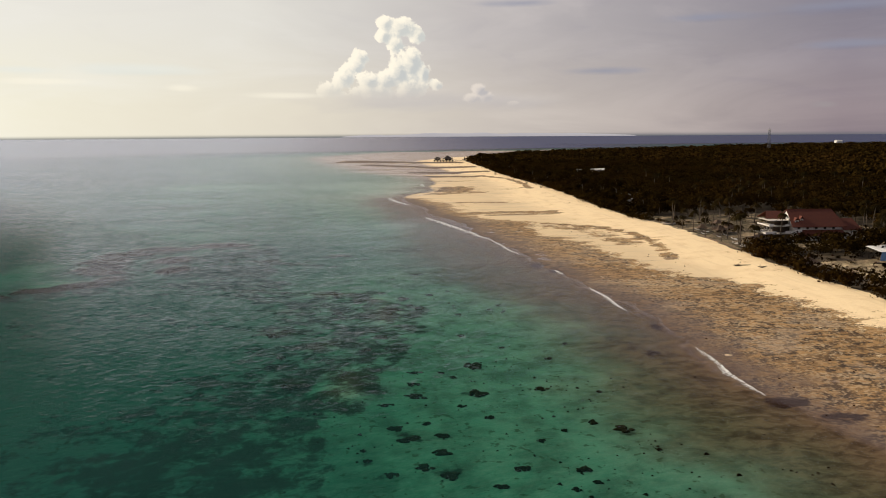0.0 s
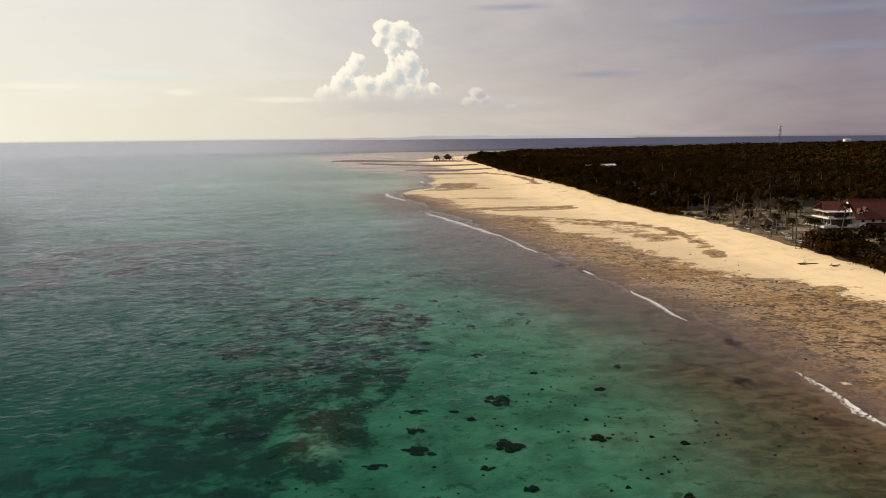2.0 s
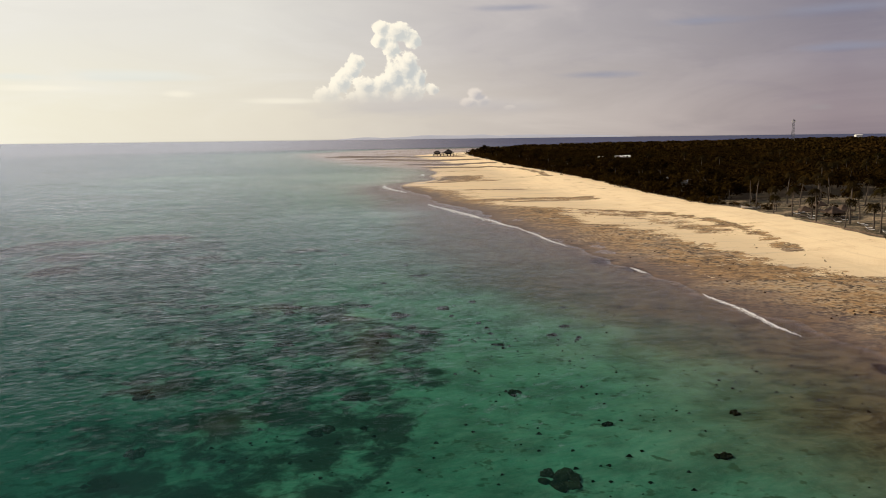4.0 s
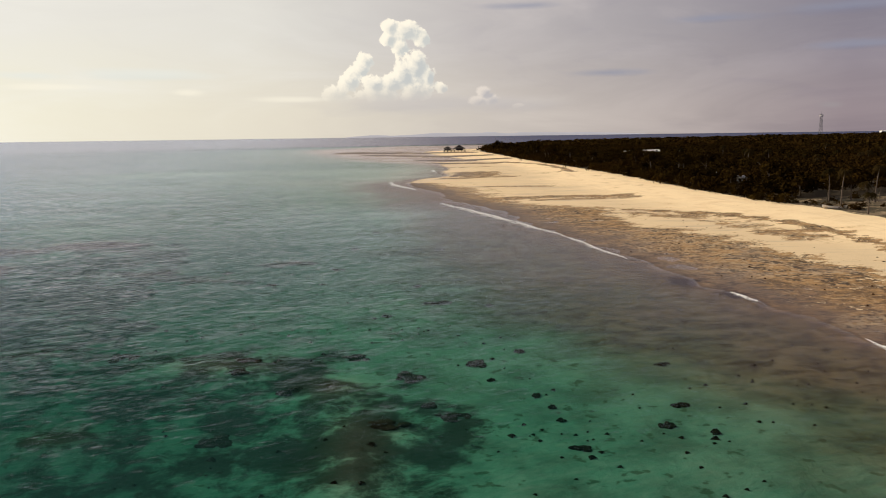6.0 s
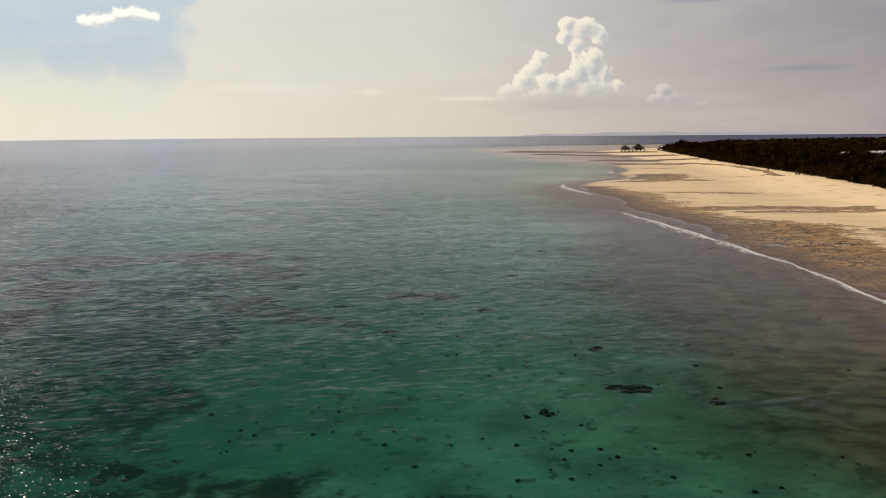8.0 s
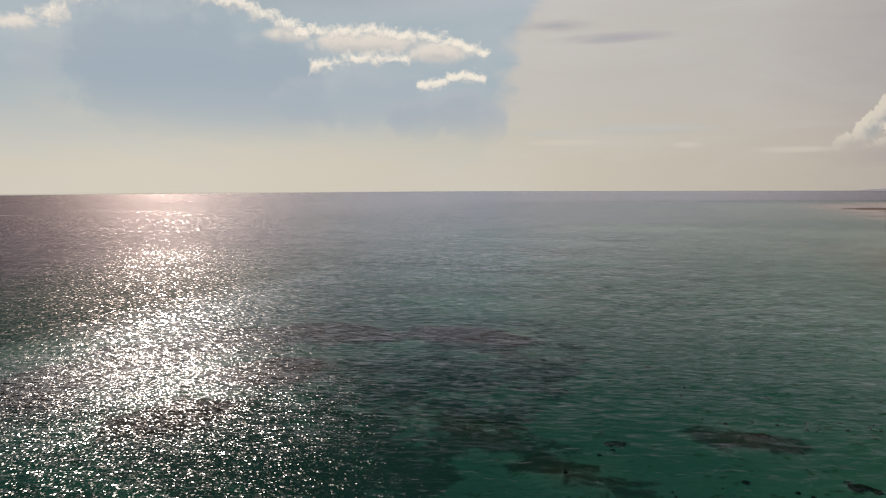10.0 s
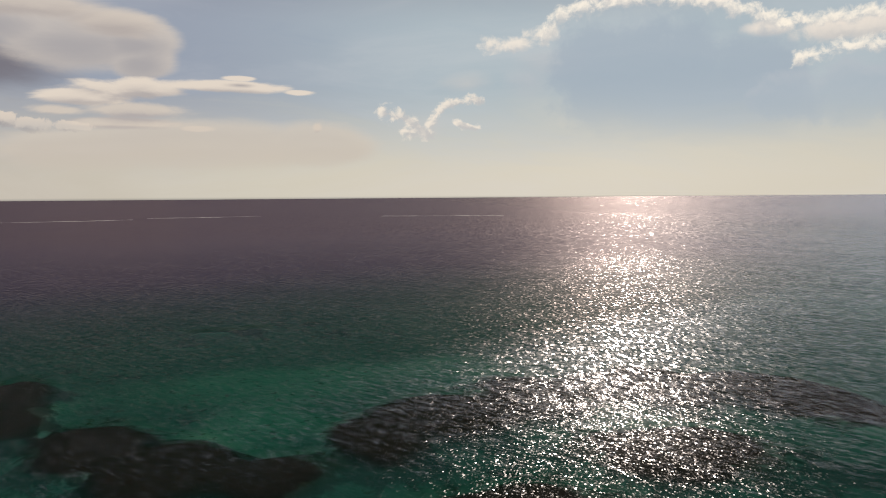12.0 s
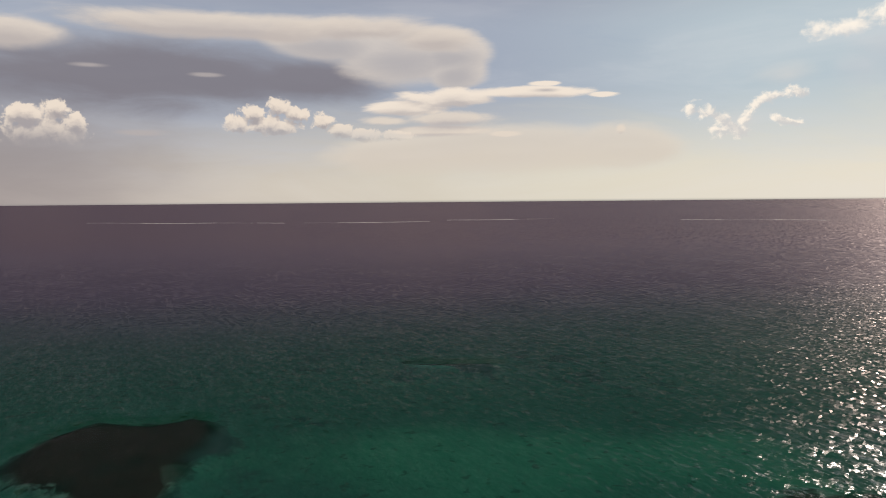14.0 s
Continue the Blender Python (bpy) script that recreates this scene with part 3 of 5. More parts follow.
# dark weed beds on the sea floor: x, y, half sizes
WEED_NEAR = [(-13, 118, 9, 22), (-9, 165, 7, 22), (-24, 186, 18, 10), (-12, 178, 8, 9), (-32, 168, 8, 5), (-22, 119, 6, 3.5), (-20, 140, 7, 8), (-45, 190, 9, 4), (-30, 150, 12, 7),
             (-48, 235, 14, 8), (-60, 262, 16, 9), (-28, 245, 9, 8), (-37, 230, 9, 7)]
WEED_FAR = [(-118, 181, 11, 8), (-121, 186, 8, 5), (-109, 187, 8, 5), (-99, 195, 9, 6.5), (-91, 201, 9, 7), (-87, 208, 6, 6), (-93, 218, 9, 5), (-97, 226, 9, 9), (-100, 238, 11, 9), (-99, 251, 11, 9),
            (-90, 262, 14, 8), (-80, 240, 8, 10), (-74, 222, 6, 9), (-72, 270, 12, 8), (-151, 211, 3, 8)]
# pale banks of sand among the weed
BANKS = [(-118, 218, 9, 24), (-104, 208, 7, 6), (-116, 332, 26, 16), (-92, 300, 18, 12), (-85, 262, 9, 4), (-122, 383, 30, 18), (-150, 560, 50, 36), (-147, 450, 25, 16), (-45, 560, 42, 40), (-30, 500, 20, 22)]
# the inner edge of the weed belt
BELT_Y = [-400, 80, 104, 112, 117, 124, 137, 150, 172, 178, 186, 192, 215, 260, 300, 360]
BELT_X = [10, -10, -12.5, -8, -4, -7, -2, 1, 1.5, -4, -12, -30, -42, -48, -60, -90]


# coral heads: x, y, half sizes
HEADS_A = [(8.4, 127.7, 1.7, 2.3), (8.0, 113.7, 1.6, 1.6), (18.1, 114.8, 1.2, 1.1), (-2.2, 118.5, 1.1, 1.1), (-4.1, 100.3, 1.3, 1.0), (-2.3, 96.5, 1.7, 1.1), (2.2, 97.3, 1.1, 0.8),
           (2.0, 92.1, 1.4, 0.9), (-0.3, 87.8, 1.2, 1.1), (-4.3, 86.0, 0.9, 0.9), (3.0, 85.4, 1.3, 1.2), (0.0, 101.8, 0.7, 0.6), (9.1, 103.6, 0.8, 0.7), (23.2, 100.8, 0.7, 0.9),
           (26.7, 98.0, 1.4, 1.4), (15.1, 95.0, 0.6, 0.6), (19.1, 86.3, 1.2, 0.8), (11.6, 86.9, 1.0, 1.0), (8.7, 82.3, 1.0, 0.6), (26.8, 112.9, 0.5, 0.5)]
HEADS_B = [(5.1, 108.3, 0.6, 0.6), (-6.1, 109.5, 1.3, 0.7), (18.8, 98.2, 0.5, 0.5), (-7.4, 90.1, 0.6, 0.5), (-8.2, 93.2, 0.4, 0.5), (19.9, 82.9, 0.7, 0.4), (17.0, 81.2, 0.6, 0.6),
           (29.4, 91.0, 0.4, 0.5), (4.6, 121.7, 0.6, 0.7), (-21.0, 118.3, 2.3, 1.6), (-26.3, 135.1, 0.9, 1.3), (-27.0, 129.6, 1.5, 1.3), (-30.6, 148.8, 1.5, 1.5), (-2.0, 124.6, 1.4, 0.7),
           (2.7, 124.2, 0.7, 0.4), (14.3, 138.3, 0.5, 0.6), (21.9, 130.7, 0.8, 0.7), (26.4, 139.8, 0.5, 0.6), (-1.7, 112.9, 1.9, 1.2), (6.9, 147.4, 0.8, 1.2)]
HEADS_C = [(-8.5, 147.3, 1.8, 1.2), (-11.2, 138.8, 1.3, 1.2), (-2.2, 212.8, 2.1, 1.2), (4.2, 210.7, 0.6, 0.7), (-11.1, 188.8, 1.5, 1.2), (-22.0, 187.6, 1.5, 1.1), (1.2, 185.5, 1.2, 1.3),
           (2.0, 180.5, 0.4, 0.4), (5.7, 189.4, 0.6, 0.7), (-5.5, 182.2, 1.4, 1.6), (-7.1, 169.8, 1.9, 1.3), (-1.8, 171.7, 1.4, 1.1), (-19.4, 168.1, 1.6, 1.3), (-15.9, 178.8, 1.3, 1.0),
           (5.6, 176.3, 0.4, 0.7), (6.5, 173.4, 0.4, 0.4), (6.7, 170.5, 0.4, 0.4), (18.6, 183.4, 0.8, 0.6), (7.4, 165.0, 1.0, 0.5), (16.9, 172.8, 0.8, 0.6)]
HEADS_D = [(14.6, 168.7, 0.7, 0.7), (17.7, 167.2, 0.4, 0.5), (-9.0, 206.0, 0.6, 0.8), (-35.7, 190.9, 1.6, 1.9), (-3.5, 174.4, 0.8, 0.7), (-5.4, 224.3, 0.8, 1.0), (-1.5, 258.1, 1.0, 1.0),
           (-21.7, 184.0, 1.1, 0.8), (-15.7, 286.3, 1.1, 1.7), (-19.0, 239.5, 1.3, 0.9), (-27.4, 227.8, 1.0, 0.8), (-37.3, 239.4, 0.9, 0.8), (-27.3, 247.0, 0.9, 0.7), (-18.0, 262.2, 1.1, 1.2)]

# weed and wrack beyond the flat's edge: half width, weight, line
WRACK = [(3.6, 0.8, [(75.5, 230), (78, 248), (80, 264), (78.5, 283), (70, 306), (52, 322)]), (8.0, 0.62, [(72, 262), (64, 300), (52, 312)]),
         (6.5, 0.80, [(14, 362), (36, 367), (60, 366)]), (3.0, 0.9, [(30, 356), (63, 359)]), (16.0, 0.95, [(20, 500), (22, 528)]), (9.0, 0.7, [(8, 480), (34, 488)]),
         (3.6, 0.85, [(48, 660), (58, 628), (67, 596), (71, 540), (70, 505)]), (7.0, 0.62, [(54, 508), (66, 515)]), (5.0, 0.6, [(20, 420), (48, 415)]), (5.0, 0.62, [(8, 590), (36, 600)])]
# low fingers of rock beyond the cove, in shallow water
FINGERS = [(15.0, [(-100, 975), (-70, 958), (-40, 950)]), (13.0, [(-62, 890), (-28, 852), (23, 806), (50, 800)]), (9.0, [(-35, 682), (0, 660), (40, 652)]), (9.0, [(-8, 724), (30, 716), (60, 712)]),
           (14.0, [(-90, 1010), (0, 935), (45, 905)])]


def near_line(x, y, pts):
    """Distance to a broken line."""
    best = np.full_like(x, 1e9)
    for (ax, ay), (bx, by) in zip(pts, pts[1:]):
        dx, dy = bx - ax, by - ay
        t = np.clip(((x - ax) * dx + (y - ay) * dy) / (dx * dx + dy * dy), 0, 1)
        best = np.minimum(best, np.hypot(x - ax - t * dx, y - ay - t * dy))
    return best


DEPTH = 2.8        # the floor lies at the depth that the eye sees; the true one is this many times as deep


def bed_height(x, y):
    m = np.zeros_like(x)
    for cx, cy, rx, ry in WEED_FAR:
        m = np.maximum(m, 1.3 - np.hypot((x - cx) / rx, (y - cy) / ry))
    for cx, cy, rx, ry in WEED_NEAR:
        m = np.maximum(m, 0.55 - 0.7 * np.hypot((x - cx) / rx, (y - cy) / ry))
    return smooth(m + lumps(x, y, 17, 9) * 0.12, 0.0, 0.7)


def bank_mask(x, y):
    m = np.zeros_like(x)
    for cx, cy, rx, ry in BANKS:
        m = np.maximum(m, 1.5 - np.hypot((x - cx) / rx, (y - cy) / ry))
    return smooth(m + lumps(x, y, 19, 26) * 0.28, 0.1, 1.0) * (1 - 0.9 * bed_height(x, y))


def terrain(x, y, beds=0.78):
    s = (x - shore_x(y)) * 0.92 + lumps(x, y, 3, 60) * 2.5 + lumps(x, y, 13, 14) * 1.3
    # fingers of reef and water beyond the cove
    reach = (x - shore_x(y)) / np.maximum(veg_x(y) - shore_x(y), 20)
    fingers = -1.6 + 20 * smooth(reach, 0.58, 0.85)
    for half, pts in FINGERS:
        fingers = np.maximum(fingers, (half - near_line(x, y, pts)) * 0.7 + lumps(x * 0.4, y, 9, 30) * 3)
    k_ = smooth(y, 630, 700) * (1 - smooth(reach, 0.80, 0.92))
    s = np.where(s > 0, s * (1 - k_) + np.minimum(s, fingers) * k_, s)
    back = 1500 + 0.12 * x - y                     # the far coast of the island
    s = np.minimum(s, back)
    inland = np.minimum((x - veg_x(y)), back - 30) + lumps(x, y, 5, 25) * 1.2
    width = np.maximum(veg_x(y) - shore_x(y), 20)
    u = np.clip((x - shore_x(y)) / width, 0, 1)
    z = np.where(s > 0, 0.05 * np.clip(s / 3.0, 0, 1) + 0.25 * smooth(u, 0, 0.5) + 1.3 * smooth(u, 0.55, 1.0),
                 -(0.12 * np.clip(-s / 3.0, 0, 1) + 0.5 * smooth(-s, 0, 18) + 1.1 * smooth(-s, 14, 40) + 1.0 * smooth(-s, 35, 75) + 1.8 * smooth(-s, 75, 140)
                   + 6.0 * smooth(-s, 145, 260) + 15 * smooth(-s, 220, 600)) / DEPTH)
    z = z + np.where(s > 0, lumps(x, y, 7, 18) * 0.07 * smooth(s, 0, 4), lumps(x, y, 8, 22) * 0.06 * smooth(-s, 2, 15))
    z = np.where(s < 0, z * (1 - 0.5 * smooth(y + 0.25 * x, 330, 470)), z)      # the bank off the point
    z = np.where(s < 0, z * (1 - 0.25 * bank_mask(x, y)) * (1 - beds * bed_height(x, y)), z)
    z = z + 1.2 * smooth(inland, 2, 40) + 2.0 * smooth(inland, 60, 500)
    return s, inland, u, z


def axis(dense, step, far, n):
    a = np.arange(dense[0], dense[1] + step, step)
    lo = dense[0] - np.cumsum(np.geomspace(step, (far + dense[0]) / n * 3.2, n))
    hi = dense[1] + np.cumsum(np.geomspace(step, (far - dense[1]) / n * 3.2, n))
    return np.concatenate([lo[::-1], a, hi])


def sheet(name, xs, ys, height, attributes, mat, radius=4850.0, centre=(-15.0, 110.0)):
    gx, gy = np.meshgrid(xs, ys)
    x, y = gx.ravel().copy(), gy.ravel().copy()
    r = np.hypot(x - centre[0], y - centre[1])
    pull = np.where(r > radius, radius / np.maximum(r, 1), 1.0)
    x, y = centre[0] + (x - centre[0]) * pull, centre[1] + (y - centre[1]) * pull
    z = height(x, y)
    nx, ny = len(xs), len(ys)
    i = np.arange(nx * ny).reshape(ny, nx)
    quads = np.stack([i[:-1, :-1], i[:-1, 1:], i[1:, 1:], i[1:, :-1]], -1).reshape(-1, 4)
    inside = np.abs(pull[quads] - 1).min(1) < 1e-9
    ring = quads[inside]
    me = bpy.data.meshes.new(name)
    me.vertices.add(len(x))
    me.vertices.foreach_set("co", np.stack([x, y, z], 1).astype(np.float32).ravel())
    me.loops.add(ring.size)
    me.loops.foreach_set("vertex_index", ring.ravel().astype(np.int32))
    me.polygons.add(len(ring))
    me.polygons.foreach_set("loop_start", np.arange(0, ring.size, 4, dtype=np.int32))
    me.polygons.foreach_set("use_smooth", np.ones(len(ring), dtype=bool))
    for key, fn in attributes.items():
        me.attributes.new(key, "FLOAT", "POINT").data.foreach_set("value", fn(x, y).astype(np.float32))
    me.update()
    me.validate()
    me.materials.append(mat)
    return new(name, me)


def weed_mask(x, y):
    m = np.zeros_like(x)
    x, y = x + lumps(x, y, 41, 16) * 2.0, y + lumps(x, y, 42, 16) * 2.0
    for cx, cy, rx, ry in WEED_NEAR:
        m = np.maximum(m, np.clip(1.0 - np.hypot((x - cx) / rx, (y - cy) / ry), 0, 0.62))
    for cx, cy, rx, ry in HEADS_A + HEADS_B + HEADS_C + HEADS_D:
        m = np.maximum(m, np.clip(0.75 - 0.3 * np.hypot((x - cx) / rx, (y - cy) / ry), 0, 0.45))
    for cx, cy, rx, ry in WEED_FAR:
        m = np.maximum(m, np.clip(1.6 - 1.1 * np.hypot((x - cx) / rx, (y - cy) / ry), 0, 1.1))
    s = x - shore_x(y)
    off = np.interp(y, BELT_Y, BELT_X) - x
    m = np.maximum(m, (0.60 * smooth(off, -2, 3) - 0.30 * smooth(off, 16, 50)) * (1 - smooth(y, 250, 330)))
    return np.maximum(m, 0.6 * smooth(-s, 150, 400)) * (1 - 0.9 * bank_mask(x, y) * (1 - smooth(m, 0.7, 1.0)))


def glare_mask(x, y):
    """Sky glare painted onto the sea, off the point and along the weed belt."""
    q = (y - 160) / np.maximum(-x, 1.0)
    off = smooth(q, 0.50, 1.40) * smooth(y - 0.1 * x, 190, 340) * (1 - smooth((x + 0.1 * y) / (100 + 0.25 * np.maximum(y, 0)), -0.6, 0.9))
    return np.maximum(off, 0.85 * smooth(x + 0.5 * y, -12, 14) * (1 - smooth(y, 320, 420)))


def kelp_mask(x, y):
    """Dark weed washed together at the water's edge."""
    m = np.zeros_like(x)
    for cx, cy, rx, ry in ((53, 106, 6, 4), (58, 100, 6, 3), (41, 132, 3, 3), (33, 222, 4, 7), (37, 213, 3, 5), (47, 150, 2, 6)):
        m = np.maximum(m, 1.0 - np.hypot((x - cx) / rx, (y - cy) / ry))
    return np.clip(m, 0, 1)


def lawn_mask(x, y):
    """Cleared, pale ground: the hotel's garden and the building plot beside it."""
    d = x - veg_x(y)
    garden = np.minimum(np.minimum(d, 70 - d), np.minimum(y - 236, 332 - y))
    plot = np.minimum(np.minimum(d - 9, 38 - d), np.minimum(y - 184, 216 - y))
    return np.maximum(smooth(garden, 0, 5), 0.55 * smooth(plot, 0, 5))


FLAT_Y = [0, 141, 189, 201, 213, 231, 248, 266, 280, 307, 320, 330, 340, 372, 397, 430, 450, 462, 1000]
FLAT_U = [.75, .72, .71, .56, .48, .47, .42, .40, .34, .33, .43, .38, .22, .18, .20, .16, .08, -.10, -.10]


def algae_mask(x, y):
    """How far the weed-grown rock reaches up from the water: 1 on the flat, 0 on clean sand."""
    u = np.clip((x - shore_x(y)) / np.maximum(veg_x(y) - shore_x(y), 20), -0.2, 1.2)
    a = np.clip(0.5 + (np.interp(y, FLAT_Y, FLAT_U) - u) * 4.0, 0.06, 1.0)
    for half, weight, pts in WRACK:
        a = np.maximum(a, weight * (1 - smooth(near_line(x, y, pts) + lumps(x, y, 61, 9) * half * 0.25, 0.35 * half, 1.25 * half)))
    for half, pts in FINGERS:
        a = np.maximum(a, 1.0 - smooth(near_line(x, y, pts), 0.8 * half, 1.5 * half))
    return a * (1 - smooth(u, 0.93, 0.99))


xs = axis((-150, 130), 1.6, 4850, 34)
ys = np.concatenate([110 - np.cumsum(np.geomspace(3, 420, 30))[::-1] - 50, np.arange(60, 330, 1.5), np.arange(330, 520, 1.7), np.arange(520, 760, 3.5), np.arange(760, 1150, 8),
                     1150 + np.cumsum(np.geomspace(10, 420, 28))])
ground = sheet("ground", xs, ys, lambda x, y: terrain(x, y)[3],
               {"shore": lambda x, y: terrain(x, y)[0], "weed": weed_mask, "kelp": kelp_mask, "bank": bank_mask, "lawn": lawn_mask, "algae": algae_mask, "across": lambda x, y: terrain(x, y)[2],
                "land": lambda x, y: smooth(terrain(x, y)[1], -1, 3) * (1 - lawn_mask(x, y))}, GROUND)
tagged(ground, "pale sand beach, brown reef flat and sea floor", "ground", kind="structure")
water = sheet("water", xs, ys, lambda x, y: 0 * x, {"depth": lambda x, y: np.maximum(-terrain(x, y, 0.0)[3], 0) * DEPTH, "over": lambda x, y: np.maximum(-terrain(x, y)[3], 0) * DEPTH, "silt": glare_mask}, WATER)
tagged(water, "clear green and blue rippled sea water", "sea", kind="structure")


# ---- building blocks ----
def part(name, bm, mat, parent=None, label=""):
    me = bpy.data.meshes.new(name)
    bm.to_mesh(me)
    bm.free()
    me.materials.append(mat)
    ob = new(name, me)
    ob.parent = parent
    if label:
        ob["label"] = label
    return ob


def mesh_object(name, verts, faces, mat, parent=None, smooth_faces=False):
    me = bpy.data.meshes.new(name)
    me.from_pydata(verts, [], faces)
    me.materials.append(mat)
    if smooth_faces:
        me.polygons.foreach_set("use_smooth", [True] * len(me.polygons))
    ob = new(name, me)
    ob.parent = parent
    return ob


def quad_mesh(name, co, mat):
    """Many loose quads: co is an array (n, 4, 3)."""
    n = len(co)
    me = bpy.data.meshes.new(name)
    me.vertices.add(n * 4)
    me.vertices.foreach_set("co", co.astype(np.float32).ravel())
    me.loops.add(n * 4)
    me.loops.foreach_set("vertex_index", np.arange(n * 4, dtype=np.int32))
    me.polygons.add(n)
    me.polygons.foreach_set("loop_start", np.arange(0, n * 4, 4, dtype=np.int32))
    me.update()
    me.materials.append(mat)
    return me


def crown_quads(rng, n, rx, rz, leaf, lobes=6, ruffle=0.55):
    """Leaf clumps on the shells of several overlapping lobes; returns (n, 4, 3) round the crown's middle."""
    c = rng.normal(0, 0.42, (lobes, 3)) * (rx, rx, rz * 0.7)
    c[0] = 0
    rad = rng.uniform(0.45, 0.75, lobes)
    which = rng.randint(0, lobes, n)
    d = rng.normal(0, 1, (n, 3))
    d /= np.linalg.norm(d, axis=1)[:, None]
    d[:, 2] = np.where(d[:, 2] < -0.35, -d[:, 2], d[:, 2])
    p = c[which] + d * rad[which][:, None] * (rx, rx, rz) * rng.uniform(0.8, 1.08, n)[:, None]
    nrm = d + rng.normal(0, ruffle, (n, 3))
    nrm /= np.linalg.norm(nrm, axis=1)[:, None]
    a = np.cross(nrm, rng.normal(0, 1, (n, 3)))
    a /= np.linalg.norm(a, axis=1)[:, None]
    b = np.cross(nrm, a)
    size = leaf * rng.uniform(0.6, 1.3, n)[:, None]
    a, b = a * size, b * size * 0.62
    return np.stack([p - a, p - b * 0.9 + nrm * size * 0.12, p + a, p + b], 1)


# ---- woods ----
def land_z(x, y):
    return terrain(np.atleast_1d(np.float64(x)), np.atleast_1d(np.float64(y)))[3]


def trunk_mesh(name, height, r0, r1, bend, mat, limbs=0, seed=1, rings=7, sides=7):
    rng = np.random.RandomState(seed)
    verts, faces = [], []

    def tube(points, radii):
        base = len(verts)
        for (px, py, pz), r in zip(points, radii):
            for i in range(sides):
                a = 2 * math.pi * i / sides
                verts.append((px + r * math.cos(a), py + r * math.sin(a), pz))
        for j in range(len(points) - 1):
            for i in range(sides):
                k2 = (i + 1) % sides
                faces.append((base + j * sides + i, base + j * sides + k2, base + (j + 1) * sides + k2, base + (j + 1) * sides + i))
        faces.append(tuple(base + (len(points) - 1) * sides + i for i in range(sides)))

    pts = [(bend * (i / (rings - 1)) ** 2, 0.15 * bend * math.sin(3 * i / rings), height * i / (rings - 1)) for i in range(rings)]
    tube(pts, [r0 * (1.35 if i == 0 else 1) + (r1 - r0) * i / (rings - 1) for i in range(rings)])
    for _ in range(limbs):
        a, f = rng.rand() * 6.283, rng.uniform(0.45, 0.8)
        bx, bz = bend * f * f, height * f
        reach = height * rng.uniform(0.28, 0.45)
        tube([(bx, 0, bz), (bx + math.cos(a) * reach * 0.5, math.sin(a) * reach * 0.5, bz + reach * 0.4),
              (bx + math.cos(a) * reach, math.sin(a) * reach, bz + reach * 0.9)], [r1 * 0.9, r1 * 0.6, r1 * 0.25])
    me = bpy.data.meshes.new(name)
    me.from_pydata(verts, [], faces)
    me.polygons.foreach_set("use_smooth", [True] * len(faces))
    me.materials.append(mat)
    return me


def make_tree(seed, height, rx, rz, label):
    rng = np.random.RandomState(seed)
    base = new("tree")
    tr = new("trunk", trunk_mesh("trunk", height * 0.8, height * 0.03, height * 0.012, height * 0.08, BARK, 5, seed))
    tr.parent = base
    q = crown_quads(rng, 520, rx, rz, 0.52, 9) + (height * 0.05, 0, height - rz * 0.95)
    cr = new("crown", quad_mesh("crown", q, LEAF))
    cr.parent = base
    return tagged(base, label, "tree", "trees along the beach")


def make_bush(seed, rx, rz, label):
    rng = np.random.RandomState(seed)
    base = new("bush")
    q = crown_quads(rng, 330, rx, rz, 0.30, 7) + (0, 0, rz * 0.55)
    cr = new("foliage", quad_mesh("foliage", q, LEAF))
    cr.parent = base
    st = new("stem", trunk_mesh("stem", rz * 0.8, 0.09, 0.04, 0.1, BARK, 4, seed, 4, 5))
    st.parent = base
    return tagged(base, label, "bush", "bushes at the top of the beach")


def make_palm(seed, height, bend, label):
    """A coconut palm: leaning ringed trunk and a head of drooping fronds, each with two rows of leaflets."""
    rng = np.random.RandomState(seed)
    base = new("palm_tree")
    tr = new("trunk", trunk_mesh("trunk", height, 0.20, 0.11, bend, BARK, 0, seed, 9, 8))
    tr.parent = base
    top = np.array([bend, 0.15 * bend * math.sin(3 * 8 / 9), height])
    fronds = 17
    for i in range(fronds):
        a = 2 * math.pi * i / fronds * 2.618 + rng.uniform(-0.2, 0.2)
        lift = rng.uniform(-0.35, 0.95)
        length = rng.uniform(1.9, 2.6)
        way = np.array([math.cos(a), math.sin(a), 0])
        side = np.array([-math.sin(a), math.cos(a), 0])
        quads = []
        pts = []
        for j in range(9):
            f = j / 8
            pts.append(top + way * length * f * (1 - 0.18 * f) + np.array([0, 0, length * (lift * f - (0.55 + 0.4 * lift) * f * f * 1.25)]))
        for j in range(8):
            p0, p1 = pts[j], pts[j + 1]
            quads.append([p0 - side * 0.03, p0 + side * 0.03, p1 + side * 0.02, p1 - side * 0.02])
            w = 0.55 * math.sin(math.pi * min(0.15 + j / 8 * 0.85, 0.97)) + 0.1
            for sgn in (-1, 1):
                for h in (0.0, 0.5):
                    b0 = p0 + (p1 - p0) * h
                    b1 = b0 + (p1 - p0) * 0.42
                    tip = b0 + side * sgn * w + (p1 - p0) * 0.9 - np.array([0, 0, w * rng.uniform(0.25, 0.6)])
                    quads.append([b0, b1, tip + (p1 - p0) * 0.1, tip])
        fr = new("frond", quad_mesh("frond", np.array(quads), PALM_LEAF))
        fr.parent = base
    return tagged(base, label, "palm tree", "coconut palms of the garden")


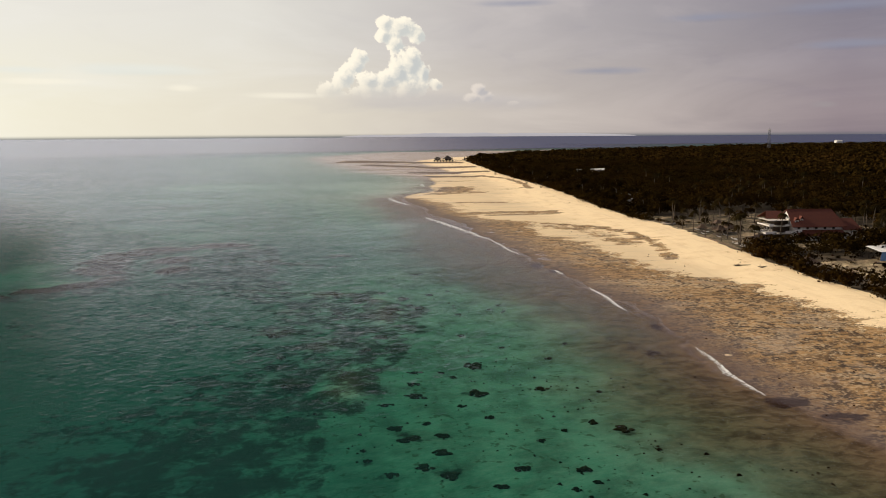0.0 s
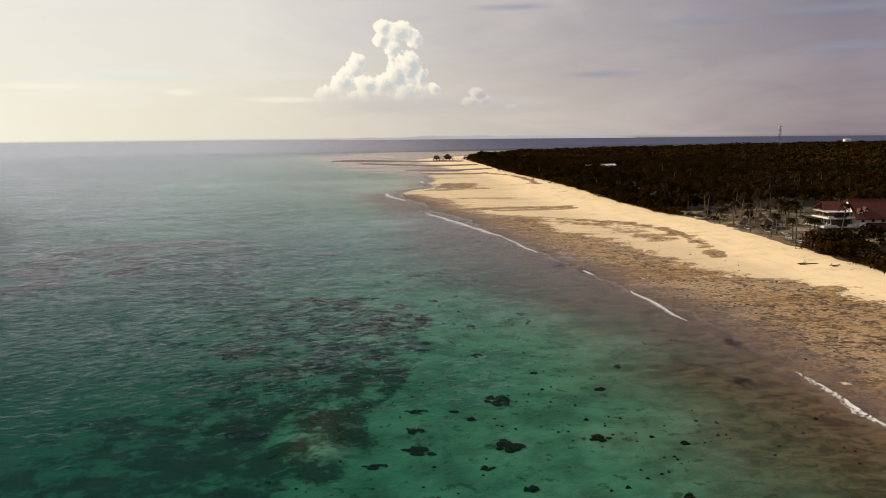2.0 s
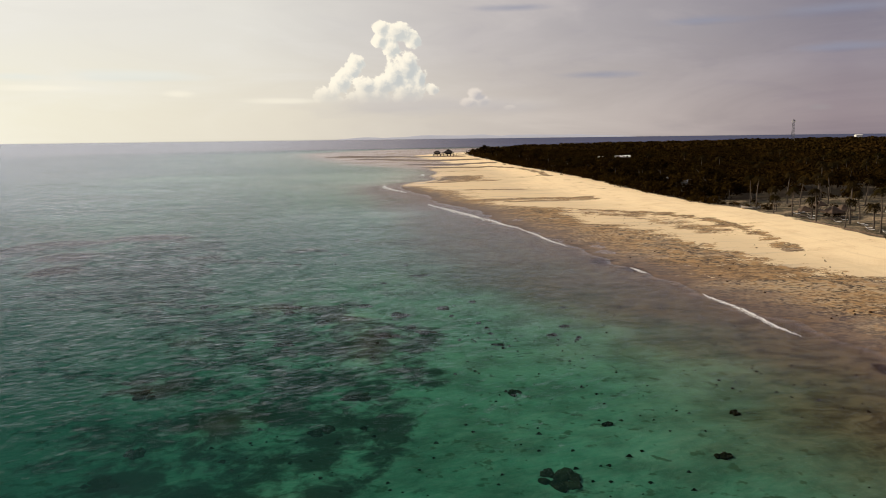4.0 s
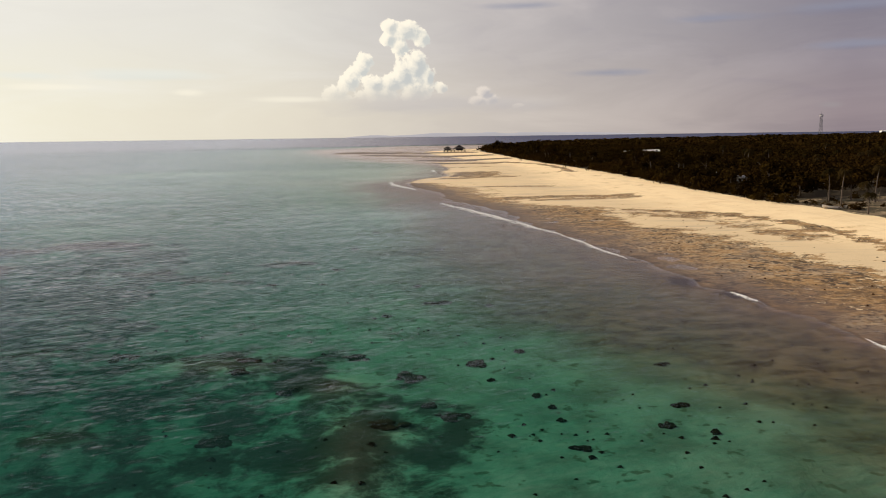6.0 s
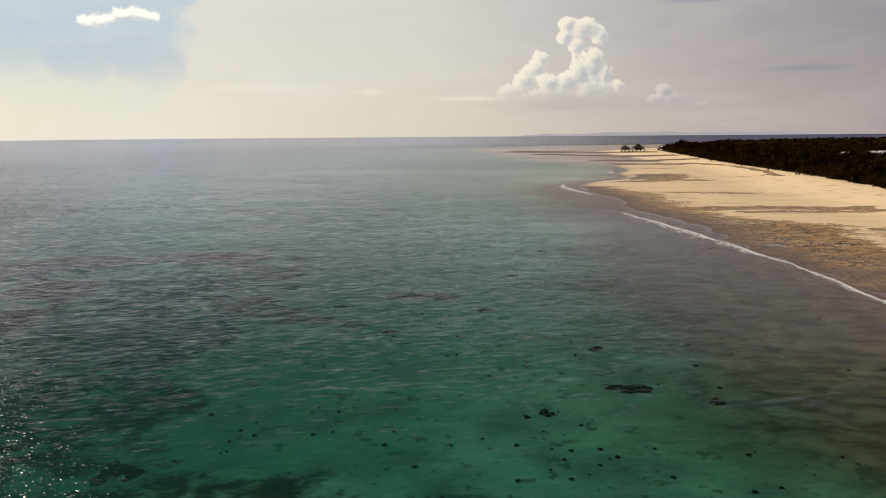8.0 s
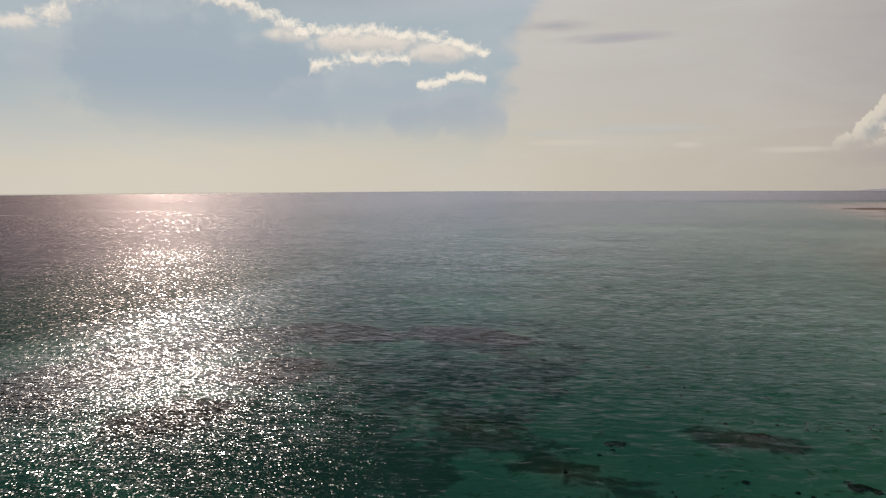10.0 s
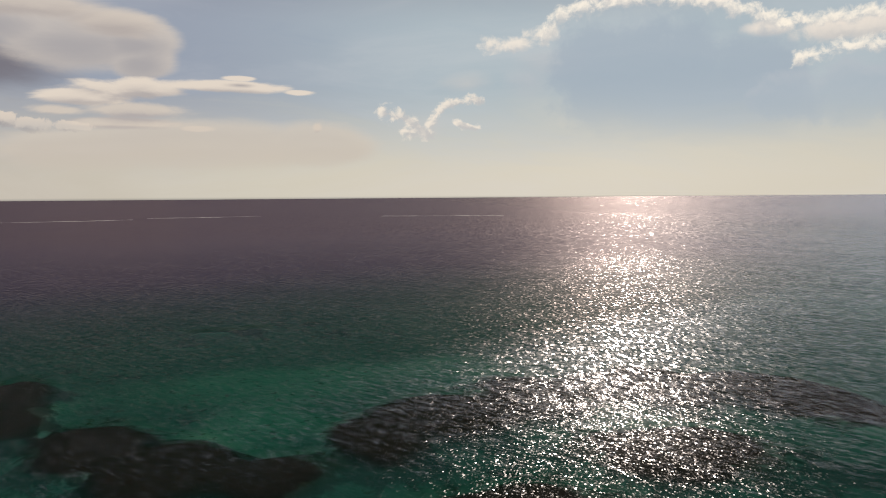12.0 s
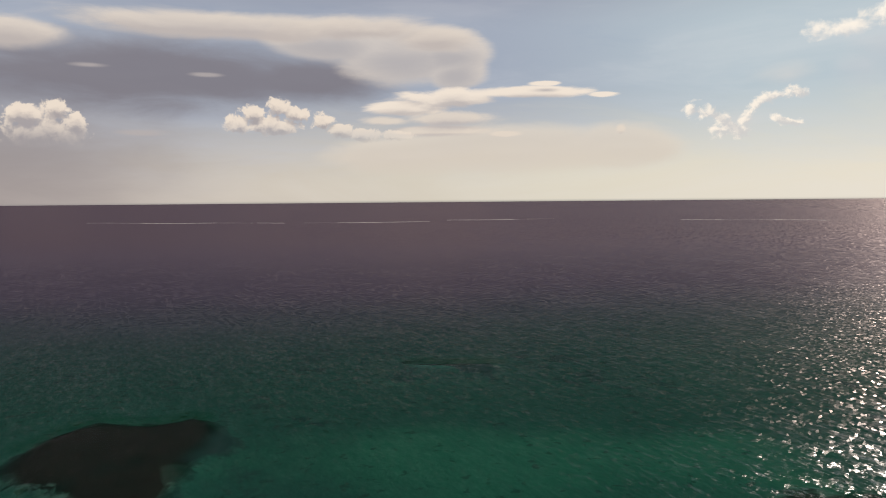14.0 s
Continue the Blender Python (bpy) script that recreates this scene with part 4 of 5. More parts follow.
def scatter_woods():
    rng = np.random.RandomState(11)
    protos = [crown_quads(rng, 230, 4.2, 2.6, 0.48, 6, 0.28) for _ in range(8)]
    low = [crown_quads(rng, 70, 7.6, 3.2, 1.5, 4, 0.28) for _ in range(6)]

    def place(pts, kinds, name, label, hlo, hhi, scale):
        out = []
        gz = land_z(pts[:, 0], pts[:, 1])
        swell = lumps(pts[:, 0], pts[:, 1], 21, 120) * 0.5 + 0.5 + lumps(pts[:, 0], pts[:, 1], 22, 34) * 0.45
        for i, (x, y) in enumerate(pts):
            q = kinds[rng.randint(len(kinds))]
            a = rng.rand() * 6.283
            c, s_ = math.cos(a), math.sin(a)
            sc = rng.uniform(*scale)
            h = (hlo + (hhi - hlo) * (0.55 * rng.rand() + 0.45 * swell[i])) * EDGE(x, y)
            r = q @ np.array([[c, s_, 0], [-s_, c, 0], [0, 0, 1.0]]) * sc
            out.append(r + (x, y, gz[i] + h))
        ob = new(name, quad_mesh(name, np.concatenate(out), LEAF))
        return tagged(ob, label, "woods", kind="stuff")

    def EDGE(x, y):
        return 0.45 + 0.55 * min(1.0, max(0.0, (x - float(veg_x(y))) / 45.0))

    near = []
    for y in np.arange(120, 760, 5.2):
        for dx in np.arange(3.0, 210, 5.2):
            x = float(veg_x(y)) + dx + rng.uniform(-2.4, 2.4)
            yy = y + rng.uniform(-2.4, 2.4)
            if 182 < yy < 218 and 7 < dx < 40 and rng.rand() < 0.95:
                continue
            if GARDEN[0] < yy < GARDEN[1] and dx < GARDEN[2]:
                continue
            if x > yy * 0.95 + 40:
                continue
            near.append((x, yy))
    far = []
    for y in np.arange(100, 1480, 11.5):
        for x in np.arange(60, 1500, 11.5):
            xx, yy = x + rng.uniform(-5, 5), y + rng.uniform(-5, 5)
            d = xx - float(veg_x(yy))
            if d < 4 or (yy < 755 and d < 205) or yy > 1440 + 0.12 * xx or xx > 1.0 * yy + 80:
                continue
            far.append((xx, yy))
    place(np.array(near), protos, "woods", "dense dark green tropical scrub and trees", 2.2, 6.2, (0.62, 1.15))
    place(np.array(far), low, "distant_woods", "dense dark green forest canopy in the distance", 3.0, 6.4, (0.7, 1.2))


GARDEN = (236, 332, 70)
scatter_woods()

# trees, bushes and palms that stand apart
rngp = np.random.RandomState(5)
trees = [make_tree(31 + i, h, rx, rz, lab) for i, (h, rx, rz, lab) in enumerate([
    (9.0, 3.6, 2.6, "broad dark green tree at the edge of the beach"), (7.0, 3.0, 2.3, "rounded dark green tree at the edge of the beach"),
    (11.0, 3.2, 3.0, "tall dark green tree above the scrub")])]
bushes = [make_bush(41 + i, rx, rz, lab) for i, (rx, rz, lab) in enumerate([
    (2.4, 1.7, "low dark green bush on the sand"), (3.2, 2.2, "spreading dark green bush on the sand")])]


def stand(proto, x, y, turn, size, first):
    z = float(land_z(x, y)[0]) - 0.05
    m = pose(x, y, z, 0, 0, turn)
    if first:
        proto.matrix_basis = m @ Matrix.Diagonal((size, size, size, 1))
        return proto
    ob = copy_thing(proto, m)
    ob.scale = (size, size, size)
    return ob


used = set()


def stand_next(proto, x, y, size):
    stand(proto, x, y, rngp.uniform(0, 360), size, proto.name not in used)
    used.add(proto.name)


y = 318.0
while y < 900:
    stand_next(bushes[rngp.randint(2)], float(veg_x(y)) + rngp.uniform(0.5, 3), y, rngp.uniform(0.7, 1.25))
    if rngp.rand() < 0.7:
        stand_next(trees[rngp.randint(3)], float(veg_x(y)) + rngp.uniform(6, 20), y + rngp.uniform(-2, 2), rngp.uniform(0.7, 1.05))
    y += rngp.uniform(3.0, 6.5) * (1 + max(0, y - 400) / 300)
y = 130.0
while y < 234:
    stand_next(bushes[rngp.randint(2)], float(veg_x(y)) + rngp.uniform(0.5, 4), y, rngp.uniform(0.5, 0.85))
    y += rngp.uniform(1.8, 3.2)


# ---- solid shapes ----
def box(bm, x0, y0, z0, x1, y1, z1, bevel=0.0):
    v = [bm.verts.new(c) for c in ((x0, y0, z0), (x1, y0, z0), (x1, y1, z0), (x0, y1, z0), (x0, y0, z1), (x1, y0, z1), (x1, y1, z1), (x0, y1, z1))]
    fs = [bm.faces.new([v[i] for i in q]) for q in ((3, 2, 1, 0), (4, 5, 6, 7), (0, 1, 5, 4), (1, 2, 6, 5), (2, 3, 7, 6), (3, 0, 4, 7))]
    if bevel:
        bmesh.ops.bevel(bm, geom=list({e for f in fs for e in f.edges}), offset=bevel, segments=1, affect="EDGES")
    return bm


def block(name, x0, y0, z0, x1, y1, z1, mat, parent, label="", bevel=0.02):
    return part(name, box(bmesh.new(), x0, y0, z0, x1, y1, z1, bevel), mat, parent, label)


def post(name, x, y, z0, z1, r, mat, parent, sides=8, taper=0.9, lean=(0, 0)):
    bm = bmesh.new()
    lo = [bm.verts.new((x + r * math.cos(i * 6.2832 / sides), y + r * math.sin(i * 6.2832 / sides), z0)) for i in range(sides)]
    hi = [bm.verts.new((x + lean[0] + r * taper * math.cos(i * 6.2832 / sides), y + lean[1] + r * taper * math.sin(i * 6.2832 / sides), z1)) for i in range(sides)]
    for i in range(sides):
        bm.faces.new((lo[i], lo[(i + 1) % sides], hi[(i + 1) % sides], hi[i]))
    bm.faces.new(hi)
    bm.faces.new(lo[::-1])
    return part(name, bm, mat, parent)


def roof_slab(name, lower, upper, mat, parent, thick=0.22, label=""):
    """A sloped roof plane between a lower and an upper edge (two points each), with thickness."""
    a, b, c, d = Vector(lower[0]), Vector(lower[1]), Vector(upper[1]), Vector(upper[0])
    n = (b - a).cross(d - a).normalized()
    n = n if n.z > 0 else -n
    bm = bmesh.new()

    def slab(p, q, r, t, up):
        v = [bm.verts.new(w) for w in (p, q, r, t, p + n * up, q + n * up, r + n * up, t + n * up)]
        for f in ((3, 2, 1, 0), (4, 5, 6, 7), (0, 1, 5, 4), (1, 2, 6, 5), (2, 3, 7, 6), (3, 0, 4, 7)):
            bm.faces.new([v[i] for i in f])

    slab(a, b, c, d, thick)
    bmesh.ops.recalc_face_normals(bm, faces=bm.faces)
    return part(name, bm, mat, parent, label)


def hip_roof(name, x0, y0, x1, y1, z0, z1, ridge, mat, parent, label="", thick=0.25, rows=0):
    """Pyramid or hipped roof over a rectangle; ridge: half length of the ridge along x. Slightly concave, with an underside."""
    cx, cy = (x0 + x1) / 2, (y0 + y1) / 2
    bm = bmesh.new()
    rings = []
    steps = 6
    for i in range(steps + 1):
        f = i / steps
        zz = z0 + (z1 - z0) * (f ** 1.12)
        hx, hy = (x1 - x0) / 2 * (1 - f) + ridge * f, (y1 - y0) / 2 * (1 - f) + 0.02 * f
        rings.append([bm.verts.new((cx + sx * hx, cy + sy * hy, zz)) for sx, sy in ((-1, -1), (1, -1), (1, 1), (-1, 1))])
        if i < steps:
            rings.append([bm.verts.new((cx + sx * hx, cy + sy * hy, zz + 0.07)) for sx, sy in ((-1, -1), (1, -1), (1, 1), (-1, 1))])
    for lo, hi in zip(rings, rings[1:]):
        for i in range(4):
            bm.faces.new((lo[i], lo[(i + 1) % 4], hi[(i + 1) % 4], hi[i]))
    bm.faces.new(rings[-1])
    under = [bm.verts.new(v.co - Vector((0, 0, thick))) for v in rings[0]]
    for i in range(4):
        bm.faces.new((under[i], under[(i + 1) % 4], rings[0][(i + 1) % 4], rings[0][i]))
    bm.faces.new(under[::-1])
    return part(name, bm, mat, parent, label)


def opening(x, y0, z0, w, h, parent, face="x", depth=0.12, glass=None):
    """A window in a wall that faces -x (at x) or -y: frame, pane, sill."""
    win = new("window")
    win.parent = parent

    def bar(name, a0, z_0, a1, z_1, d0, d1, mat):
        if face == "x":
            return block(name, x - d1, a0, z_0, x - d0, a1, z_1, mat, win, bevel=0)
        return block(name, a0, x - d1, z_0, a1, x - d0, z_1, mat, win, bevel=0)

    bar("pane", y0, z0, y0 + w, z0 + h, 0.004, 0.03, glass or GLASS)
    bar("frame", y0 - 0.06, z0 + h, y0 + w + 0.06, z0 + h + 0.1, 0.004, depth, PLASTER)
    bar("jamb", y0 - 0.1, z0, y0, z0 + h, 0.004, depth, PLASTER)
    bar("jamb", y0 + w, z0, y0 + w + 0.1, z0 + h, 0.004, depth, PLASTER)
    bar("mullion", y0 + w / 2 - 0.03, z0, y0 + w / 2 + 0.03, z0 + h, 0.032, 0.07, TIMBER)
    bar("sill", y0 - 0.12, z0 - 0.09, y0 + w + 0.12, z0, 0.004, depth + 0.06, PLASTER)
    return win


# ---- the hotel behind the beach ----
def make_hotel():
    gx, gy = 122.6, 248.5
    gz = float(land_z(130, 256)[0]) - 0.1
    h = new("hotel_building")
    h.location, h.scale = (gx, gy, gz), (0.61, 0.66, 0.80)
    # walls of the main block, two full storeys under a tall roof
    block("wall", 0, 0, 0, 27, 17, 3.1, PLASTER, h, "cream plaster ground floor wall")
    block("wall", 0.6, 0.8, 3.1, 26.4, 16.2, 6.4, PLASTER, h, "cream plaster upper floor wall")
    block("floor_slab", -0.5, -0.3, 3.0, 27.3, 17.2, 3.25, CONCRETE, h)
    # lower skirt roof along the garden side
    roof_slab("veranda_roof", [(1.5, -3.4, 2.5), (27.5, -3.4, 2.5)], [(1.5, 0.9, 4.5), (27.5, 0.9, 4.5)], ROOF_RED, h, 0.2, "dark red tiled veranda roof")
    for i in range(6):
        post("column", 2.0 + i * 5.0, -3.0, 0, 2.6, 0.16, PLASTER, h)
    # main roof: two slopes, gable ends
    roof_slab("roof", [(-1.2, -1.4, 5.9), (28.6, -1.4, 5.9)], [(-0.4, 8.5, 12.3), (25.0, 8.5, 12.3)], ROOF_RED, h, 0.25, "dark red tiled main roof slope")
    roof_slab("roof", [(28.6, 18.4, 5.9), (-1.2, 18.4, 5.9)], [(25.0, 8.5, 12.3), (-0.4, 8.5, 12.3)], ROOF_RED, h, 0.25, "dark red tiled main roof slope")
    bm = bmesh.new()
    for xx in (0.0, 0.3):
        bm.verts.new((xx, -0.6, 6.4)), bm.verts.new((xx, 17.6, 6.4)), bm.verts.new((xx, 8.5, 12.1))
    bm.verts.ensure_lookup_table()
    v = bm.verts
    for f in ((0, 1, 2), (5, 4, 3), (0, 3, 4, 1), (1, 4, 5, 2), (2, 5, 3, 0)):
        bm.faces.new([v[i] for i in f])
    part("gable", bm, PLASTER, h, "white plaster gable wall")
    bm = bmesh.new()
    v = [bm.verts.new(c) for c in ((27.9, -1.0, 6.2), (27.9, 18.0, 6.2), (24.9, 8.5, 12.2), (28.1, -1.0, 6.0), (28.1, 18.0, 6.0), (25.1, 8.5, 12.4))]
    for f in ((0, 1, 2), (5, 4, 3), (0, 3, 4, 1), (1, 4, 5, 2), (2, 5, 3, 0)):
        bm.faces.new([v[i] for i in f])
    part("roof", bm, ROOF_RED, h, "dark red tiled hip end")
    block("ridge_cap", -0.5, 8.3, 12.45, 25.0, 8.7, 12.7, ROOF_RED, h)
    # dormers on the sea end of the front slope
    for dx, dz, s in ((2.2, 7.6, 1.5), (5.4, 8.2, 1.1)):
        d = new("dormer")
        d.parent = h
        yy = -1.4 + (dz - 5.9) / 6.4 * 9.9
        block("wall", dx - s * 0.7, yy, dz - 0.3, dx + s * 0.7, yy + 2.6, dz + 0.9, PLASTER, d)
        roof_slab("roof", [(dx - s, yy - 0.4, dz + 0.7), (dx - s, yy + 3.6, dz + 0.7)], [(dx, yy - 0.4, dz + 2.0), (dx, yy + 3.6, dz + 2.0)], ROOF_RED, d, 0.14)
        roof_slab("roof", [(dx + s, yy - 0.4, dz + 0.7), (dx + s, yy + 3.6, dz + 0.7)], [(dx, yy - 0.4, dz + 2.0), (dx, yy + 3.6, dz + 2.0)], ROOF_RED, d, 0.14)
        block("pane", dx - s * 0.4, yy - 0.03, dz, dx + s * 0.4, yy - 0.004, dz + 0.7, GLASS, d)
    # windows of the garden side
    for i in range(5):
        opening(0.8, 2.5 + i * 4.8, 4.9, 1.5, 1.1, h, "y")
    for i in range(5):
        opening(0.0, 2.2 + i * 4.8, 0.9, 1.8, 1.4, h, "y")
    # sea wing: three stepped terraces with white parapets
    # walls and columns take dark timber to paint the shade under the slabs
    block("wall", -11.5, 3.0, 0, -0.02, 15.5, 2.9, TIMBER, h, "terrace wing wall, coloured dark for its shade")
    block("terrace", -15.0, 0.6, 2.9, 0.4, 17.0, 3.2, CONCRETE, h, "pale concrete terrace slab")
    block("wall", -9.0, 5.0, 3.2, -0.02, 15.0, 5.9, TIMBER, h, "terrace wall, coloured dark for its shade")
    block("terrace", -12.5, 2.0, 5.9, 1.0, 16.5, 6.2, CONCRETE, h, "pale concrete terrace slab")
    block("wall", -7.5, 6.5, 6.2, -0.02, 15.0, 8.2, TIMBER, h, "terrace wall, coloured dark for its shade")
    block("terrace", -12.0, 3.0, 8.2, 1.2, 16.0, 8.45, CONCRETE, h, "grey flat terrace roof")
    for x0, y0, x1, y1, z0, z1 in ((-15.0, 0.6, -9.0, 0.8, 3.2, 4.0), (-4.0, 0.6, 0.3, 0.8, 3.2, 4.2), (-12.5, 2.0, -9.8, 2.2, 6.2, 7.1), (-3.6, 2.0, 0.9, 2.2, 6.2, 6.9),
                                   (-15.0, 0.8, -14.8, 16.0, 3.2, 3.5), (-12.5, 2.2, -12.3, 16.0, 6.2, 6.5), (0.5, -1.2, 4.0, -0.9, 3.3, 4.9)):
        block("parapet", x0, y0, z0, x1, y1, z1, PLASTER, h, "bright white parapet")
    for i in range(4):
        post("column", -12.0 + i * 3.6, 2.4, 3.2, 5.95, 0.14, TIMBER, h)
        post("column", -11.6 + i * 3.6, 3.4, 6.2, 8.25, 0.12, TIMBER, h)
        post("column", -14.5 + i * 4.2, 1.2, 0, 2.95, 0.16, TIMBER, h)
    roof_slab("roof", [(-11.5, 9.0, 8.6), (-0.5, 9.0, 8.6)], [(-9.0, 14.0, 11.4), (-0.5, 14.0, 11.4)], ROOF_RED, h, 0.2, "dark red tiled wing roof")
    roof_slab("roof", [(-0.5, 19.0, 8.6), (-11.5, 19.0, 8.6)], [(-0.5, 14.0, 11.4), (-9.0, 14.0, 11.4)], ROOF_RED, h, 0.2, "dark red tiled wing roof")
    for yy in (6.0, 9.0, 12.0):
        opening(-9.0, yy, 3.6, 1.6, 1.9, h, "x")
        opening(-11.5, yy - 1.5, 0.6, 1.6, 1.9, h, "x")
    # back wing with a plainer roof
    block("wall", 27.02, 3.0, 0, 38.0, 14.0, 4.6, PLASTER, h, "cream plaster back wing wall")
    roof_slab("roof", [(28.5, 1.5, 4.3), (39.0, 1.5, 4.3)], [(28.5, 8.5, 8.4), (37.0, 8.5, 8.4)], ROOF_RED, h, 0.2, "dark red tiled back wing roof")
    roof_slab("roof", [(39.0, 15.5, 4.3), (28.5, 15.5, 4.3)], [(37.0, 8.5, 8.4), (28.5, 8.5, 8.4)], ROOF_RED, h, 0.2, "dark red tiled back wing roof")
    tagged(h, "cream hotel with dark red tiled roofs and white stepped terraces", "hotel")


make_hotel()


def make_gazebo(label, half, height, mat, x, y, open_side=True):
    g = new("gazebo")
    hip_roof("roof", -half, -half, half, half, 2.1, height, 0.12, mat, g)
    for sx in (-1, 1):
        for sy in (-1, 1):
            post("post", sx * half * 0.78, sy * half * 0.78, 0, 2.2, 0.09, TIMBER, g)
    block("deck", -half * 0.9, -half * 0.9, 0.0, half * 0.9, half * 0.9, 0.22, TIMBER, g)
    for sy in (-1, 1):
        block("railing", -half * 0.78, sy * half * 0.78 - 0.03, 0.85, half * 0.78, sy * half * 0.78 + 0.03, 0.95, TIMBER, g)
    g.matrix_basis = pose(x, y, float(land_z(x, y)[0]) - 0.1, 0, 0, 12)
    return tagged(g, label, "gazebo", "thatched shelters of the garden")


hut = make_gazebo("thatched square gazebo on timber posts in the garden", 2.1, 3.7, THATCH, 107.0, 272.0)
for gx_, gy_, turn, size in ((112.0, 276.0, 5, 0.95), (104.0, 281.0, -10, 0.8), (110.5, 247.0, 20, 1.05), (114.0, 292.0, 8, 0.8)):
    z_ = float(land_z(gx_, gy_)[0]) - 0.1
    copy_thing(hut, pose(gx_, gy_, z_, 0, 0, turn)).scale = (size, size, size)


def make_lounger():
    l = new("sun_lounger")
    block("frame", -0.35, -0.95, 0.26, 0.35, 0.95, 0.33, TIMBER, l)
    block("cushion", -0.33, -0.92, 0.334, 0.33, 0.35, 0.44, PLASTER, l, "white lounger cushion")
    roof_slab("backrest", [(-0.33, 0.36, 0.36), (0.33, 0.36, 0.36)], [(-0.33, 0.95, 0.80), (0.33, 0.95, 0.80)], PLASTER, l, 0.09)
    for sx in (-0.3, 0.3):
        for sy in (-0.85, 0.85):
            post("leg", sx, sy, 0, 0.27, 0.035, TIMBER, l, 6)
    return tagged(l, "white cushioned timber sun lounger on the lawn", "sun lounger", "sun loungers of the garden")


first = make_lounger()
rngl = np.random.RandomState(3)
spots = [(float(veg_x(y_)) + dx, y_) for y_, dx in ((241, 4), (244, 5.5), (248, 4.5), (251, 6), (256, 8), (259, 9), (264, 6), (268, 10), (273, 4), (278, 7), (284, 6), (287, 9))]
for i, (sx, sy) in enumerate(spots):
    m_ = pose(sx, sy, float(land_z(sx, sy)[0]), 0, 0, 80 + rngl.uniform(-25, 25))
    if i == 0:
        first.matrix_basis = m_
    else:
        copy_thing(first, m_)

# the garden's low wall towards the beach
wall = new("garden_wall")
for y_ in np.arange(238, 268, 2.5):
    x_ = float(veg_x(y_)) + 1.2
    z_ = float(land_z(x_, y_)[0])
    block("coping", x_, y_, z_ - 0.3, x_ + 0.4, y_ + 2.46, z_ + 0.35, MUD, wall, bevel=0.03)
tagged(wall, "low brown stone edging along the lawn", "garden wall")


def make_boat(x, y, turn):
    """A small open hull, pulled up on the sand."""
    b = new("boat")
    bm = bmesh.new()
    rings = []
    for i in range(9):
        f = i / 8
        w = 0.85 * math.sin(math.pi * min(0.06 + f * 0.62, 1)) ** 0.7
        lift = 0.35 * (2 * f - 1) ** 2
        rings.append([bm.verts.new((sx * w, -2.8 + 5.6 * f, z + lift)) for sx, z in ((-1, 0.75), (-0.75, 0.25), (0, 0.05), (0.75, 0.25), (1, 0.75), (0.92, 0.75), (0, 0.2), (-0.92, 0.75))])
    for lo, hi in zip(rings, rings[1:]):
        for i in range(8):
            bm.faces.new((lo[i], lo[(i + 1) % 8], hi[(i + 1) % 8], hi[i]))
    bm.faces.new(rings[0]), bm.faces.new(rings[-1])
    bmesh.ops.recalc_face_normals(bm, faces=bm.faces)
    part("hull", bm, PLASTER, b)
    for yy in (-1.2, 0.4):
        block("thwart", -0.7, yy, 0.52, 0.7, yy + 0.25, 0.58, TIMBER, b)
    b.matrix_basis = pose(x, y, float(land_z(x, y)[0]) - 0.05, 0, 6, turn)
    tagged(b, "white open wooden boat pulled up on the sand", "boat")


make_boat(98.5, 303.0, 70)


def make_shed(name, label, x, y, turn, lx, ly, h, roof_mat, wall_mat, over=0.5, rise=1.3):
    s_ = new(name)
    block("wall", -lx, -ly, 0, lx, ly, h, wall_mat, s_)
    roof_slab("roof", [(-lx - over, -ly - over, h - 0.1), (lx + over, -ly - over, h - 0.1)], [(-lx - over, 0, h + rise), (lx + over, 0, h + rise)], roof_mat, s_, 0.12)
    roof_slab("roof", [(lx + over, ly + over, h - 0.1), (-lx - over, ly + over, h - 0.1)], [(lx + over, 0, h + rise), (-lx - over, 0, h + rise)], roof_mat, s_, 0.12)
    n = max(1, int(lx * 2 / 3))
    for i in range(n):
        opening(-ly, -lx + 0.8 + i * (2 * lx - 1.2) / n, h * 0.35, 1.1, h * 0.35, s_, "y")
    s_.matrix_basis = pose(x, y, float(land_z(x, y)[0]) - 0.1, 0, 0, turn)
    return tagged(s_, label, "building")


make_shed("beach_hut", "pale hut at the edge of the beach, among bushes", 83, 556, 10, 2.6, 1.8, 2.0, THATCH, CONCRETE)
make_shed("long_house", "long white-roofed house among the trees", 133, 584, 4, 4.6, 2.5, 6.2, PLASTER, PLASTER, rise=0.9)
make_shed("long_house", "small white-roofed house among the trees", 120, 590, 4, 1.6, 1.6, 6.0, PLASTER, PLASTER, rise=0.6)
make_shed("garden_house", "small white-roofed house behind the bushes", 104, 397, 25, 3.2, 2.4, 3.4, PLASTER, PLASTER, rise=0.8)
make_shed("white_villa", "white flat villa above the far treetops", 770, 1412, 0, 5.5, 4, 12.6, PLASTER, PLASTER, rise=0.8)
make_shed("tree_house", "small pale roof among the trees", 101, 366, 15, 2.2, 1.8, 4.2, PLASTER, PLASTER, rise=0.6)


